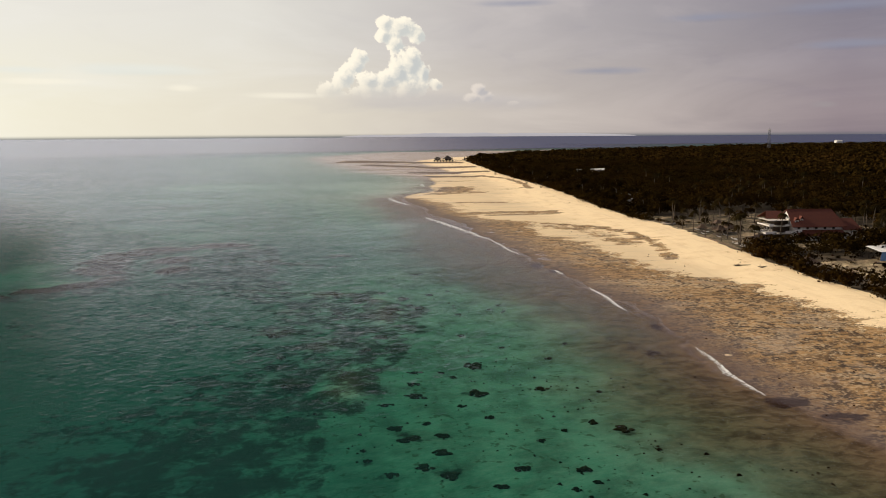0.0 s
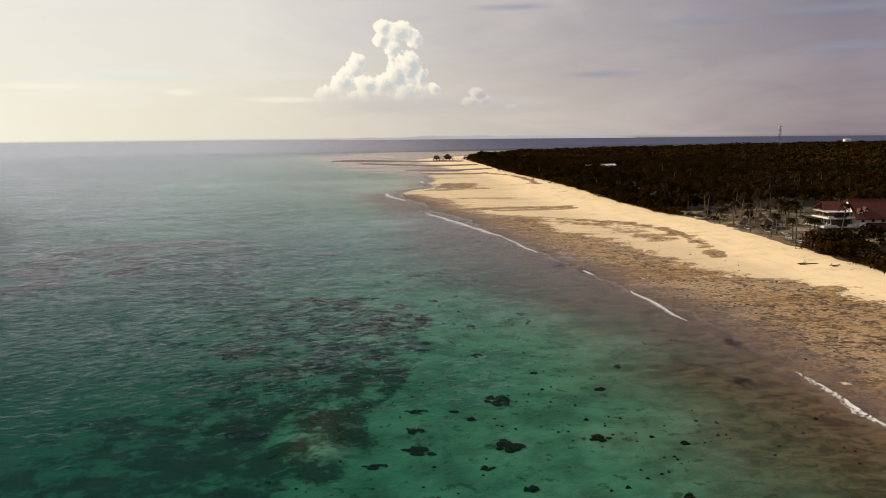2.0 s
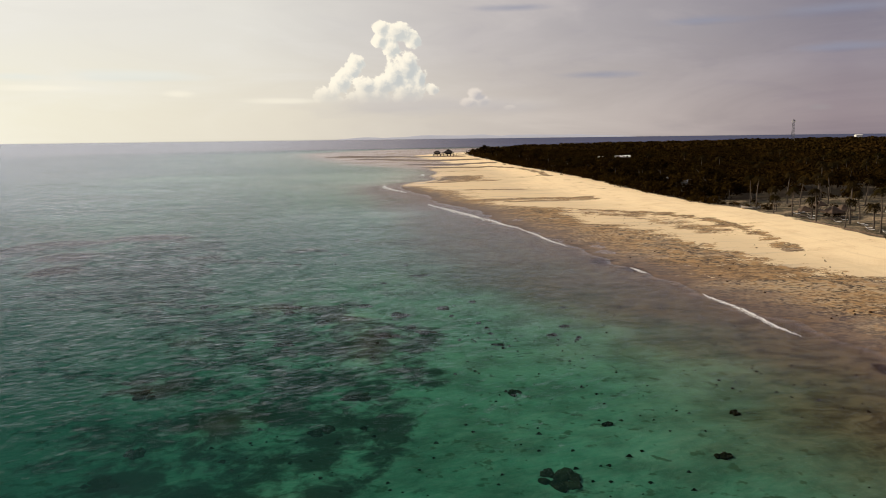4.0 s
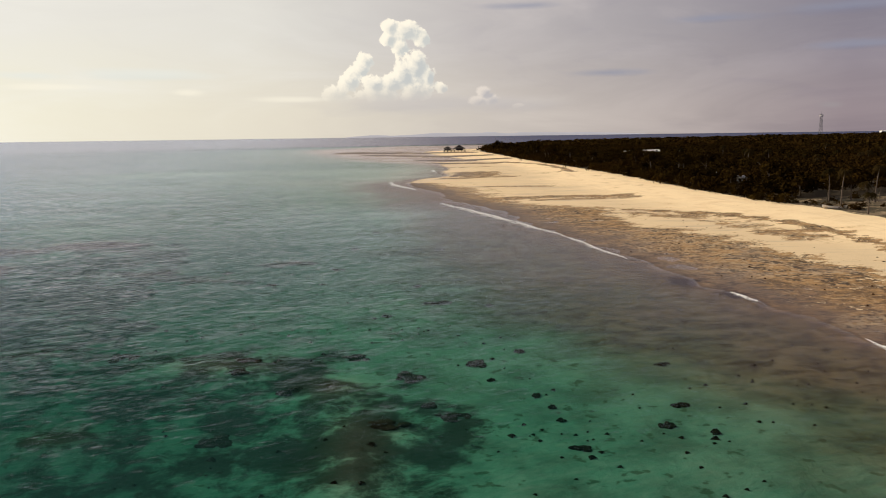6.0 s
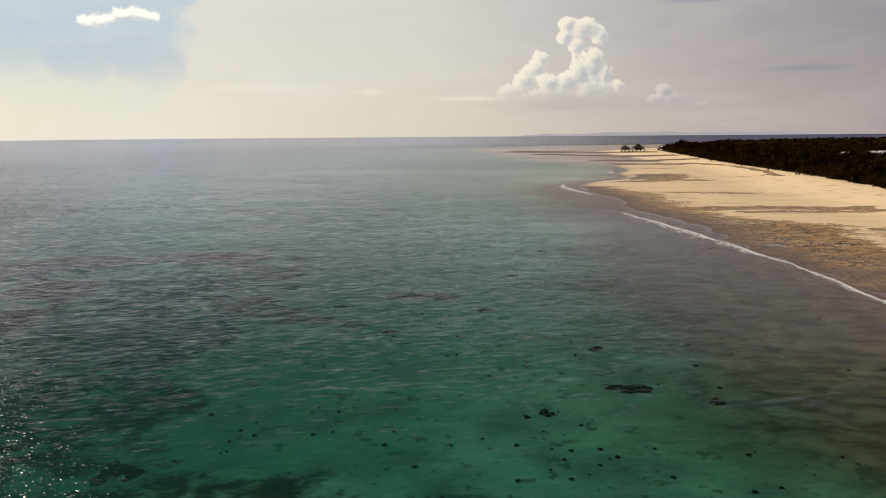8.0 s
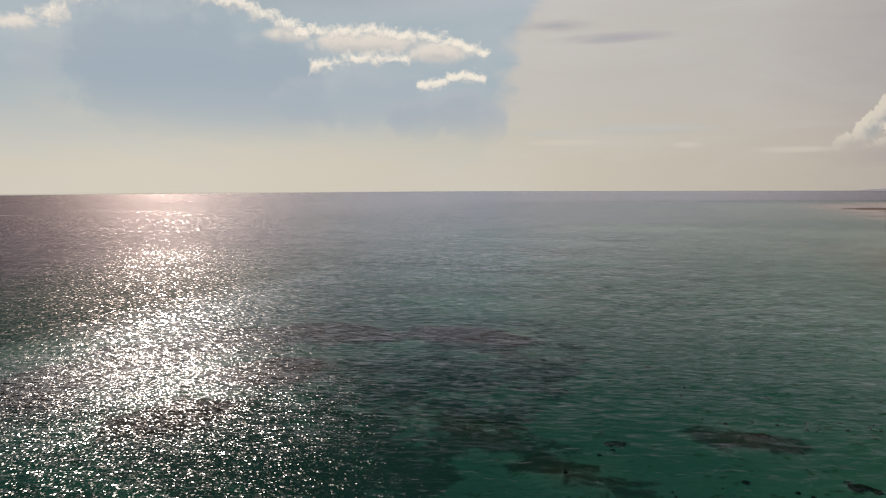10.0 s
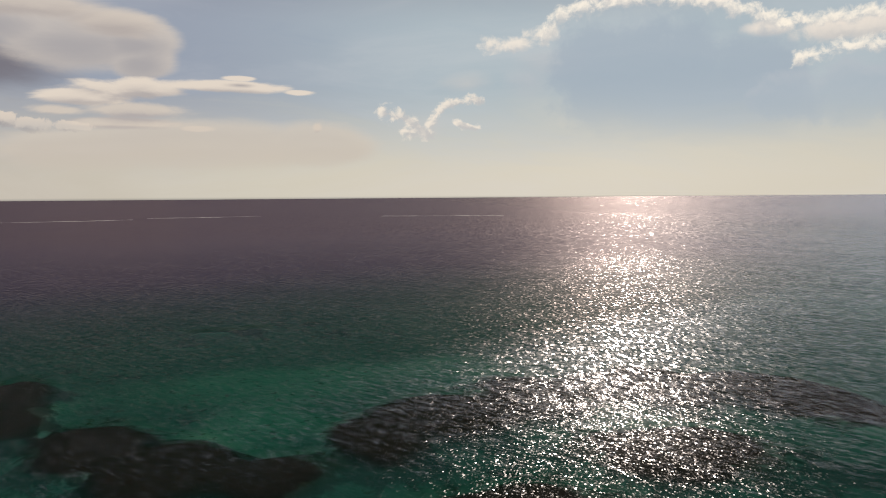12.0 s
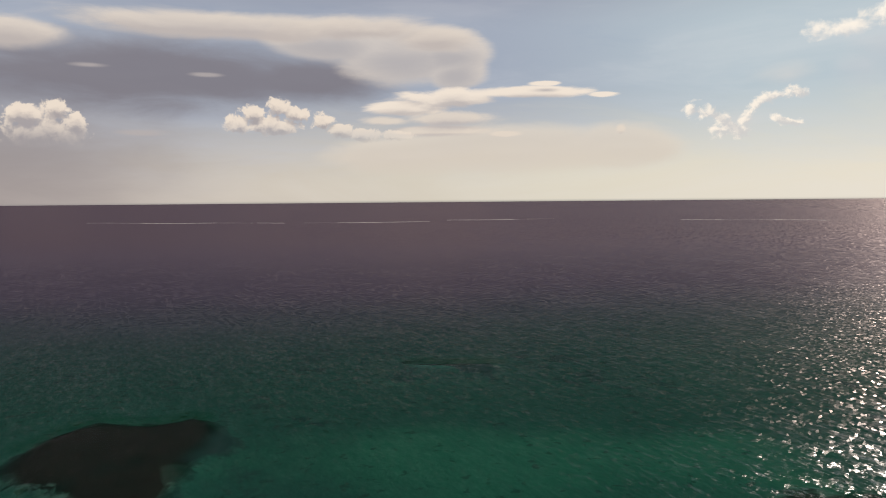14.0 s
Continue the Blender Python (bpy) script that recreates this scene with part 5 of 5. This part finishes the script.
def make_site_shelter():
    """Open work shelter under a white sheet, with a slanting blue cover."""
    s_ = new("work_shelter")
    for sx in (-3.5, 0, 3.5):
        for sy in (-2.2, 2.2):
            post("pole", sx, sy, 0, 2.7 + (0.5 if sy > 0 else 0), 0.07, TIMBER, s_, 6)
    roof_slab("roof", [(-4.2, -2.8, 2.5), (4.2, -2.8, 2.5)], [(-4.2, 2.9, 3.4), (4.2, 2.9, 3.4)], PLASTER, s_, 0.08, "sun-bleached white sheet roof")
    roof_slab("tarpaulin", [(-5.6, -3.8, 0.2), (-1.2, -3.8, 0.2)], [(-3.6, -2.5, 2.4), (-0.6, -2.5, 2.4)], TARP, s_, 0.04, "blue plastic tarpaulin")
    block("work_table", -1.0, -0.8, 0.0, 1.6, 0.8, 0.85, TIMBER, s_)
    s_.matrix_basis = pose(131.5, 212.0, float(land_z(131.5, 212)[0]), 0, 0, 14)
    tagged(s_, "open work shelter with white sheet roof and blue tarpaulin", "shelter")


TARP = simple("blue_tarpaulin", (0.06, 0.14, 0.28), (0.14, 0.26, 0.42), 1.5, 0.5)
make_site_shelter()
make_gazebo("low reddish thatch shelter behind the beach bushes", 2.3, 3.6, THATCH, 105.0, 203.5)


# ---- pavilion over the water at the point ----
def make_pier():
    p = new("pier_pavilion")
    block("platform", -11, -4.0, 2.6, 10, 4.0, 2.95, BACKLIT_TIMBER, p)
    for ix in range(7):
        for iy in (-3.4, 0.0, 3.4):
            post("pile", -10.3 + ix * 3.3, iy, -1.4, 2.62, 0.22, BACKLIT_TIMBER, p)
    for cx, half, top, eave in ((-7.0, 3.6, 7.6, 5.2), (4.0, 5.6, 8.2, 5.2)):
        hip_roof("roof", cx - half, -half * 0.85, cx + half, half * 0.85, eave, top, half * 0.25, BACKLIT_THATCH, p, "dark thatched pavilion roof")
        for sx in (-0.8, 0, 0.8):
            for sy in (-0.68, 0.68):
                post("post", cx + sx * half, sy * half, 2.95, eave + 0.2, 0.14, BACKLIT_TIMBER, p)
        block("railing", cx - half * 0.85, -half * 0.72, 3.75, cx + half * 0.85, -half * 0.72 + 0.08, 3.9, BACKLIT_TIMBER, p)
    hip_roof("roof", 2.2, -1.8, 5.8, 1.8, 8.0, 9.8, 0.3, BACKLIT_THATCH, p, "upper tier of the thatched roof")
    block("wall", 1.0, -2.6, 2.95, 7.5, 2.6, 5.3, BACKLIT_TIMBER, p)
    block("wall", -9.6, -2.2, 2.95, -4.4, 2.2, 4.6, BACKLIT_TIMBER, p)
    block("lean_to", -3.4, -3.0, 4.6, -1.4, 3.0, 4.85, BACKLIT_THATCH, p, "low thatched passage roof between the two pavilions")
    for sx in (-3.2, -1.6):
        for sy in (-2.7, 2.7):
            post("post", sx, sy, 2.95, 4.65, 0.12, BACKLIT_TIMBER, p)
    for ix in range(6):
        block("brace", -10.2 + ix * 3.3, -3.5, 1.0, -7.1 + ix * 3.3, -3.3, 1.22, BACKLIT_TIMBER, p)
    p.matrix_basis = pose(24.5, 942, 0.5, 0, 0, -6) @ Matrix.Diagonal((1.15, 1.15, 0.86, 1))
    tagged(p, "dark thatched timber pavilion standing on piles over the flat", "pavilion")
    w = new("footbridge")
    block("deck", 0, -0.7, 2.3, 26, 0.7, 2.45, BACKLIT_TIMBER, w)
    for i in range(8):
        for sy in (-0.6, 0.6):
            post("pile", 1.0 + i * 3.5, sy, -1.2, 2.32, 0.12, BACKLIT_TIMBER, w, 6)
    for sy in (-0.65, 0.65):
        block("railing", 0, sy - 0.04, 3.2, 26, sy + 0.04, 3.3, BACKLIT_TIMBER, w)
    w.matrix_basis = pose(33.8, 941, 0.6, 0, 3, -6)
    tagged(w, "narrow timber footbridge from the beach to the pavilion", "footbridge")


make_pier()


def make_tower(x, y, h):
    """Lattice mast: four tapering legs, bracing, aerials."""
    t = new("radio_tower")
    z0 = float(land_z(x, y)[0])
    legs = ((-1, -1), (1, -1), (1, 1), (-1, 1))

    def stick(name, a, b, r):
        bm = bmesh.new()
        a, b = Vector(a), Vector(b)
        bmesh.ops.create_cone(bm, cap_ends=True, segments=6, radius1=r, radius2=r, depth=(b - a).length,
                              matrix=Matrix.Translation((a + b) / 2) @ (b - a).to_track_quat("Z", "Y").to_matrix().to_4x4())
        return part(name, bm, METAL, t)

    def at(i, z):
        w = 1.9 - 1.1 * z / h
        return (legs[i][0] * w, legs[i][1] * w, z)

    for i in range(4):
        stick("leg", at(i, 0), at(i, h), 0.16)
    levels = [h * j / 9 for j in range(10)]
    for lo, hi in zip(levels, levels[1:]):
        for i in range(4):
            stick("brace", at(i, lo), at((i + 1) % 4, hi), 0.08)
            stick("brace", at(i, hi), at((i + 1) % 4, hi), 0.08)
    for i in range(4):
        block("aerial", legs[i][0] * 1.3 - 0.25, legs[i][1] * 1.3 - 0.25, h - 3.2, legs[i][0] * 1.3 + 0.25, legs[i][1] * 1.3 + 0.25, h - 0.6, PLASTER, t, "white panel aerial")
    stick("lightning_rod", (0, 0, h - 1), (0, 0, h + 2.5), 0.06)
    t.location = (x, y, z0)
    tagged(t, "grey steel lattice radio mast rising over the forest", "radio mast")


make_tower(473, 1044, 34)

# ---- palms ----
palms = [make_palm(61 + i, h_, b_, lab) for i, (h_, b_, lab) in enumerate([
    (9.5, 0.8, "tall slender coconut palm with drooping fronds"), (7.6, 1.2, "leaning coconut palm with drooping fronds"), (5.6, 0.3, "young coconut palm on the sand")])]
rngq = np.random.RandomState(17)
palm_spots = [(104.6, 317.7, 0), (100.6, 304.0, 0), (103, 296, 1), (99.5, 290, 2), (106, 288, 0), (101, 282, 1), (109, 284, 0), (103, 275, 2), (100.5, 268, 0), (112, 268, 1),
              (106, 262, 0), (101.5, 256, 1), (105, 250, 2), (103, 244, 0), (108, 241, 1), (118, 300, 0), (124, 306, 0), (131, 298, 1), (114, 312, 0), (140, 290, 0),
              (121, 286, 2), (117, 258, 1), (112, 254, 2), (116, 244, 0), (150, 246, 0), (156, 252, 1), (161, 262, 0), (147, 240, 1), (152, 236, 2), (165, 275, 0)]
for px_, py_, kind_ in palm_spots:
    stand_next(palms[kind_], px_, py_, rngq.uniform(0.88, 1.12))
for i in range(70):
    yy_ = rngq.uniform(230, 560)
    stand_next(palms[rngq.randint(2)], float(veg_x(yy_)) + rngq.uniform(35, 190), yy_, rngq.uniform(0.9, 1.15))
for i in range(20):
    yy_ = rngq.uniform(172, 232)
    stand_next(bushes[rngq.randint(2)], float(veg_x(yy_)) + rngq.uniform(5, 42), yy_, rngq.uniform(0.3, 0.6))
for i in range(24):
    yy_ = rngq.uniform(270, 330)
    stand_next(bushes[rngq.randint(2)], float(veg_x(yy_)) + rngq.uniform(3, 66), yy_, rngq.uniform(0.35, 0.75))
for sx, sy, k_ in ((98.2, 312, 1), (96.5, 320, 0), (99.5, 308, 0), (103, 300, 0), (107, 305, 1), (116, 241, 0), (112, 239, 1), (119, 239, 0), (109, 236, 0), (124, 239, 0), (131, 240, 0),
                   (137, 239, 0), (143, 240, 0), (115, 236, 1), (122, 236, 1), (129, 237, 1), (136, 236, 0), (106, 233, 1), (112, 231, 1), (119, 230, 1), (127, 231, 1)):
    stand_next(bushes[k_], sx, sy, rngq.uniform(0.35, 0.6))

# shade trees of the garden and behind the house
for tx, ty, k_ in ((128, 318, 0), (136, 312, 1), (121, 322, 1), (145, 306, 0), (152, 300, 2), (159, 294, 0), (165, 286, 1), (170, 300, 0), (176, 290, 2), (168, 262, 0), (172, 252, 1), (166, 244, 0),
                   (160, 240, 1), (154, 243, 0), (148, 236, 1), (126, 300, 1), (112, 320, 0), (139, 322, 2), (150, 318, 0), (160, 312, 1)):
    stand_next(trees[k_], tx, ty, rngq.uniform(0.6, 0.95))


# ---- reef and shore details ----
def lump_mesh(name, seed, mat, flat=0.45, sub=2, rough=0.28):
    bm = bmesh.new()
    bmesh.ops.create_icosphere(bm, subdivisions=sub, radius=1.0)
    off = Vector((seed * 3.1, seed * 1.7, seed * 0.9))
    for v in bm.verts:
        n = noise.fractal(v.co * 1.3 + off, 0.9, 2.1, 4)
        v.co *= 1 + rough * n
        v.co.z *= flat
    for f in bm.faces:
        f.smooth = True
    me = bpy.data.meshes.new(name)
    bm.to_mesh(me)
    bm.free()
    me.materials.append(mat)
    return me


def clump_mesh(seed):
    """A coral head: a ragged clump of knobs of unequal size, thinning out towards its rim."""
    rng = np.random.RandomState(seed + 300)
    bm = bmesh.new()
    for i in range(15):
        a, r = rng.rand() * 6.283, 0.86 * math.sqrt((i + 0.2) / 15)
        size = rng.uniform(0.20, 0.42) * (1.15 - 0.55 * r)
        lump = bmesh.ops.create_icosphere(bm, subdivisions=2, radius=1.0)["verts"]
        at = Vector((math.cos(a) * r, math.sin(a) * r * 0.9, 0.0))
        off = Vector((seed * 3.1 + i, seed * 1.7, i * 0.9))
        for v in lump:
            v.co *= size * (1 + 0.5 * noise.fractal(v.co * 1.6 + off, 0.9, 2.1, 3))
            v.co.z *= 1.1
            v.co += at
    for f in bm.faces:
        f.smooth = True
    me = bpy.data.meshes.new("coral_head")
    bm.to_mesh(me)
    bm.free()
    me.materials.append(CORAL)
    return me


CORAL_MESHES = [clump_mesh(s_) for s_ in range(6)]
rngc = np.random.RandomState(23)
for i, (x_, y_, rx_, ry_) in enumerate(HEADS_A + HEADS_B + HEADS_C + HEADS_D):
    c_ = new("coral_head", CORAL_MESHES[i % 6])
    z_ = float(land_z(x_, y_)[0])
    c_.matrix_basis = pose(x_, y_, z_, 0, 0, rngc.uniform(-25, 25)) @ Matrix.Diagonal((rx_ * 1.12, ry_ * 1.12, 0.55, 1))
    tagged(c_, "dark brown coral head on pale sand under water" if rx_ > 0.9 else "small dark coral head on pale sand under water", "coral", "coral heads")

# small loose coral growth over the inshore sand
quads = []
for i in range(2600):
    x_, y_ = rngc.uniform(-45, 48), rngc.uniform(62, 300)
    s_ = x_ - float(shore_x(y_))
    if s_ > -6 or s_ < -75 or lumps(np.array([x_]), np.array([y_]), 31, 30)[0] < -0.1:
        continue
    r_ = rngc.uniform(0.10, 0.32) * (1.6 if rngc.rand() < 0.08 else 1)
    z_ = float(land_z(x_, y_)[0])
    a_ = rngc.rand() * 6.283
    for j in range(3):
        b_ = a_ + j * 2.094
        p0 = np.array([x_ + r_ * math.cos(b_), y_ + r_ * math.sin(b_), z_ - 0.02])
        p1 = np.array([x_ + r_ * math.cos(b_ + 2.094), y_ + r_ * math.sin(b_ + 2.094), z_ - 0.02])
        quads.append([p0, p1, np.array([x_ + 0.2 * r_, y_, z_ + r_ * 0.5]), np.array([x_ - 0.2 * r_, y_, z_ + r_ * 0.5])])
tagged(new("coral_rubble", quad_mesh("coral_rubble", np.array(quads), CORAL)), "scattered dark coral rubble on the sandy sea floor", "coral", kind="stuff")

# stones on the reef flat
ROCKS = [lump_mesh("rock", 50 + s_, CORAL, 0.55, 1, 0.4) for s_ in range(4)]
for i in range(110):
    y_ = rngc.uniform(95, 330)
    u_ = rngc.uniform(0.03, 0.62)
    x_ = float(shore_x(y_)) + u_ * float(veg_x(y_) - shore_x(y_))
    r_ = rngc.uniform(0.12, 0.26) * (1.5 if rngc.rand() < 0.12 else 1)
    k_ = new("rock", ROCKS[i % 4])
    k_.matrix_basis = pose(x_, y_, float(land_z(x_, y_)[0]) + 0.1 * r_, 0, 0, rngc.uniform(0, 360)) @ Matrix.Diagonal((r_, r_ * 0.8, r_, 1))
    tagged(k_, "dark weathered stone on the brown reef flat", "rock", "stones on the reef flat")


def make_driftwood(x, y, turn, length, label):
    d = new("driftwood")
    for i, (dx, dy, ln, tz, r_) in enumerate(((0, 0, length, 4, 0.16), (0.5, 0.35, length * 0.6, 25, 0.1), (-0.6, 0.2, length * 0.4, -35, 0.08))):
        br = new("branch", trunk_mesh("branch", ln, r_, r_ * 0.5, ln * 0.12, BARK_WET, 2, 70 + i, 5, 6))
        br.parent = d
        br.matrix_basis = pose(dx, dy, 0.15, 88, 0, tz)
    d.matrix_basis = pose(x, y, float(land_z(x, y)[0]), 0, 0, turn)
    tagged(d, label, "driftwood", "driftwood on the beach")


BARK_WET = simple("dark_driftwood", (0.05, 0.035, 0.022), (0.12, 0.085, 0.055), 3.0)
make_driftwood(88.4, 212.0, 75, 4.2, "dark branching driftwood log on the open sand")
make_driftwood(93.5, 207.0, 100, 2.2, "short dark driftwood piece on the sand")
make_driftwood(99.0, 281.5, 60, 3.0, "grey driftwood log at the garden's edge")
make_driftwood(120.0, 214.0, 20, 5.0, "pile of dark timber on the cleared ground")
make_driftwood(112.0, 218.0, 50, 4.0, "dark timber lying on the cleared ground")
make_driftwood(125.0, 205.0, 80, 4.0, "broken timber on the cleared ground")
for i in range(40):
    x_, y_ = rngc.uniform(108, 140), rngc.uniform(186, 224)
    r_ = rngc.uniform(0.25, 0.6)
    k_ = new("rubble_stone", ROCKS[i % 4])
    k_.matrix_basis = pose(x_, y_, float(land_z(x_, y_)[0]) + 0.1, 0, 0, rngc.uniform(0, 360)) @ Matrix.Diagonal((r_, r_ * 0.8, r_, 1))
    tagged(k_, "loose dark stone on the cleared ground", "rock", "stones on the cleared ground")


# ---- breaking wavelets along the edge ----
def make_foam(y0, y1, off0, off1, width, seed, label):
    """A broken line of foam: a raised lip towards the shore and a ragged, holed apron behind it."""
    rng = np.random.RandomState(seed)
    n, rows_ = max(12, int((y1 - y0) / 0.35)), 9
    verts, faces = [], []
    for i in range(n + 1):
        f = i / n
        y_ = y0 + (y1 - y0) * f
        cx = float(np.interp(y_, SMOOTH_Y, SMOOTH_X)) + off0 + (off1 - off0) * f + 0.25 * math.sin(y_ * 0.35 + seed) + 0.08 * math.sin(y_ * 2.3)
        taper = math.sin(math.pi * min(max(f, 0.02), 0.98)) ** 0.5
        w = width * taper * (0.6 + 0.4 * math.sin(y_ * 0.37 + seed) ** 2)
        for j in range(rows_):
            g = j / (rows_ - 1)
            lip = 0.16 * math.exp(-((g - 0.12) / 0.12) ** 2) * taper
            verts.append((cx - g * w + rng.uniform(-0.06, 0.06), y_ + rng.uniform(-0.08, 0.08), 0.02 + lip + rng.uniform(0, 0.03)))
    for i in range(n):
        for j in range(rows_ - 1):
            g = j / (rows_ - 2)
            if rng.rand() < 0.03 + 0.72 * g ** 0.9:
                continue
            a = i * rows_ + j
            faces.append((a, a + 1, a + rows_ + 1, a + rows_))
    ob = mesh_object("breaking_wave", verts, faces, FOAM)
    tagged(ob, label, "wave foam", "small breakers along the edge")


SMOOTH_Y = np.arange(60.0, 700.0, 4.0)
SMOOTH_X = shore_x(SMOOTH_Y)
for _ in range(3):
    SMOOTH_X = np.convolve(np.pad(SMOOTH_X, 3, mode="edge"), np.ones(7) / 7, mode="valid")
make_foam(109, 135, -2.6, -0.9, 1.5, 1, "thin white foam line on the shallow edge")
make_foam(164, 190, -3.0, -0.8, 1.2, 2, "short white breaker on the shallow edge")
make_foam(208, 214, -0.6, -0.6, 1.0, 3, "short white breaker on the shallow edge")
make_foam(242, 275, -1.4, -0.4, 1.2, 4, "thin white breaker curling onto the flat")
make_foam(275, 352, -0.4, -7.0, 3.6, 5, "long white breaker curling onto the flat")
make_foam(409, 461, -2.5, -10.0, 4.0, 6, "white breaker off the sand tongue")
make_foam(540, 570, -5.0, -8.0, 3.0, 7, "small white breaker in the cove")



def make_reef_breaker(x0, y0, x1, y1, seed, label):
    """A low white crest on the outer edge of the reef, broken into runs."""
    rng = np.random.RandomState(seed)
    a, b = np.array((x0, y0)), np.array((x1, y1))
    n = max(8, int(np.hypot(*(b - a)) / 5))
    side = np.array((-(b - a)[1], (b - a)[0])) / np.hypot(*(b - a))
    verts, faces = [], []
    for i in range(n + 1):
        c = a + (b - a) * i / n + side * 6 * math.sin(i * 0.23 + seed)
        h = max(0.02, 0.24 * math.sin(math.pi * i / n) ** 0.4 * (0.4 + rng.rand() * 0.6) * (1 if math.sin(i * 0.31 + seed * 2.0) > -0.5 else 0.1))
        for d, z in ((-2.5, -0.05), (-0.6, h * 0.8), (0.3, h), (3.0, -0.05)):
            verts.append((c[0] + side[0] * d, c[1] + side[1] * d, z))
    for i in range(n):
        for j in range(3):
            faces.append((i * 4 + j, i * 4 + j + 1, i * 4 + j + 5, i * 4 + j + 4))
    tagged(mesh_object("breaking_wave", verts, faces, FOAM), label, "wave foam", "breakers on the outer reef")


make_reef_breaker(-725, -120, -685, 70, 1, "thin white breaker far out on the reef edge")
make_reef_breaker(-680, 85, -700, 190, 2, "long thin white breaker far out on the reef edge")
make_reef_breaker(-735, 200, -745, 300, 3, "faint white breaker far out on the reef edge")
make_reef_breaker(-700, 400, -650, 500, 4, "thin white breaker far out on the reef edge")

# ---- far islands ----
def make_island(az0, az1, height, seed):
    pts = []
    n = 60
    for i in range(n + 1):
        a = radians(az0 + (az1 - az0) * i / n)
        f = math.sin(math.pi * i / n) ** 0.6
        hh = height * f * (0.75 + 0.5 * noise.fractal(Vector((i * 0.13, seed, 0)), 1.0, 2.0, 4))
        for r_, z_ in ((4600, -2), (4640, hh * 0.7), (4700, hh), (4800, -2)):
            pts.append((-15 - math.sin(a) * r_, 110 + math.cos(a) * r_, max(z_, -2)))
    faces = [(i * 4 + j, i * 4 + j + 1, i * 4 + j + 5, i * 4 + j + 4) for i in range(n) for j in range(3)]
    ob = mesh_object("backdrop", pts, faces, HAZE, None, True)
    tagged(ob, "faint hazy island on the horizon", "backdrop", kind="structure")


make_island(6.0, -16.0, 24.0, 1)
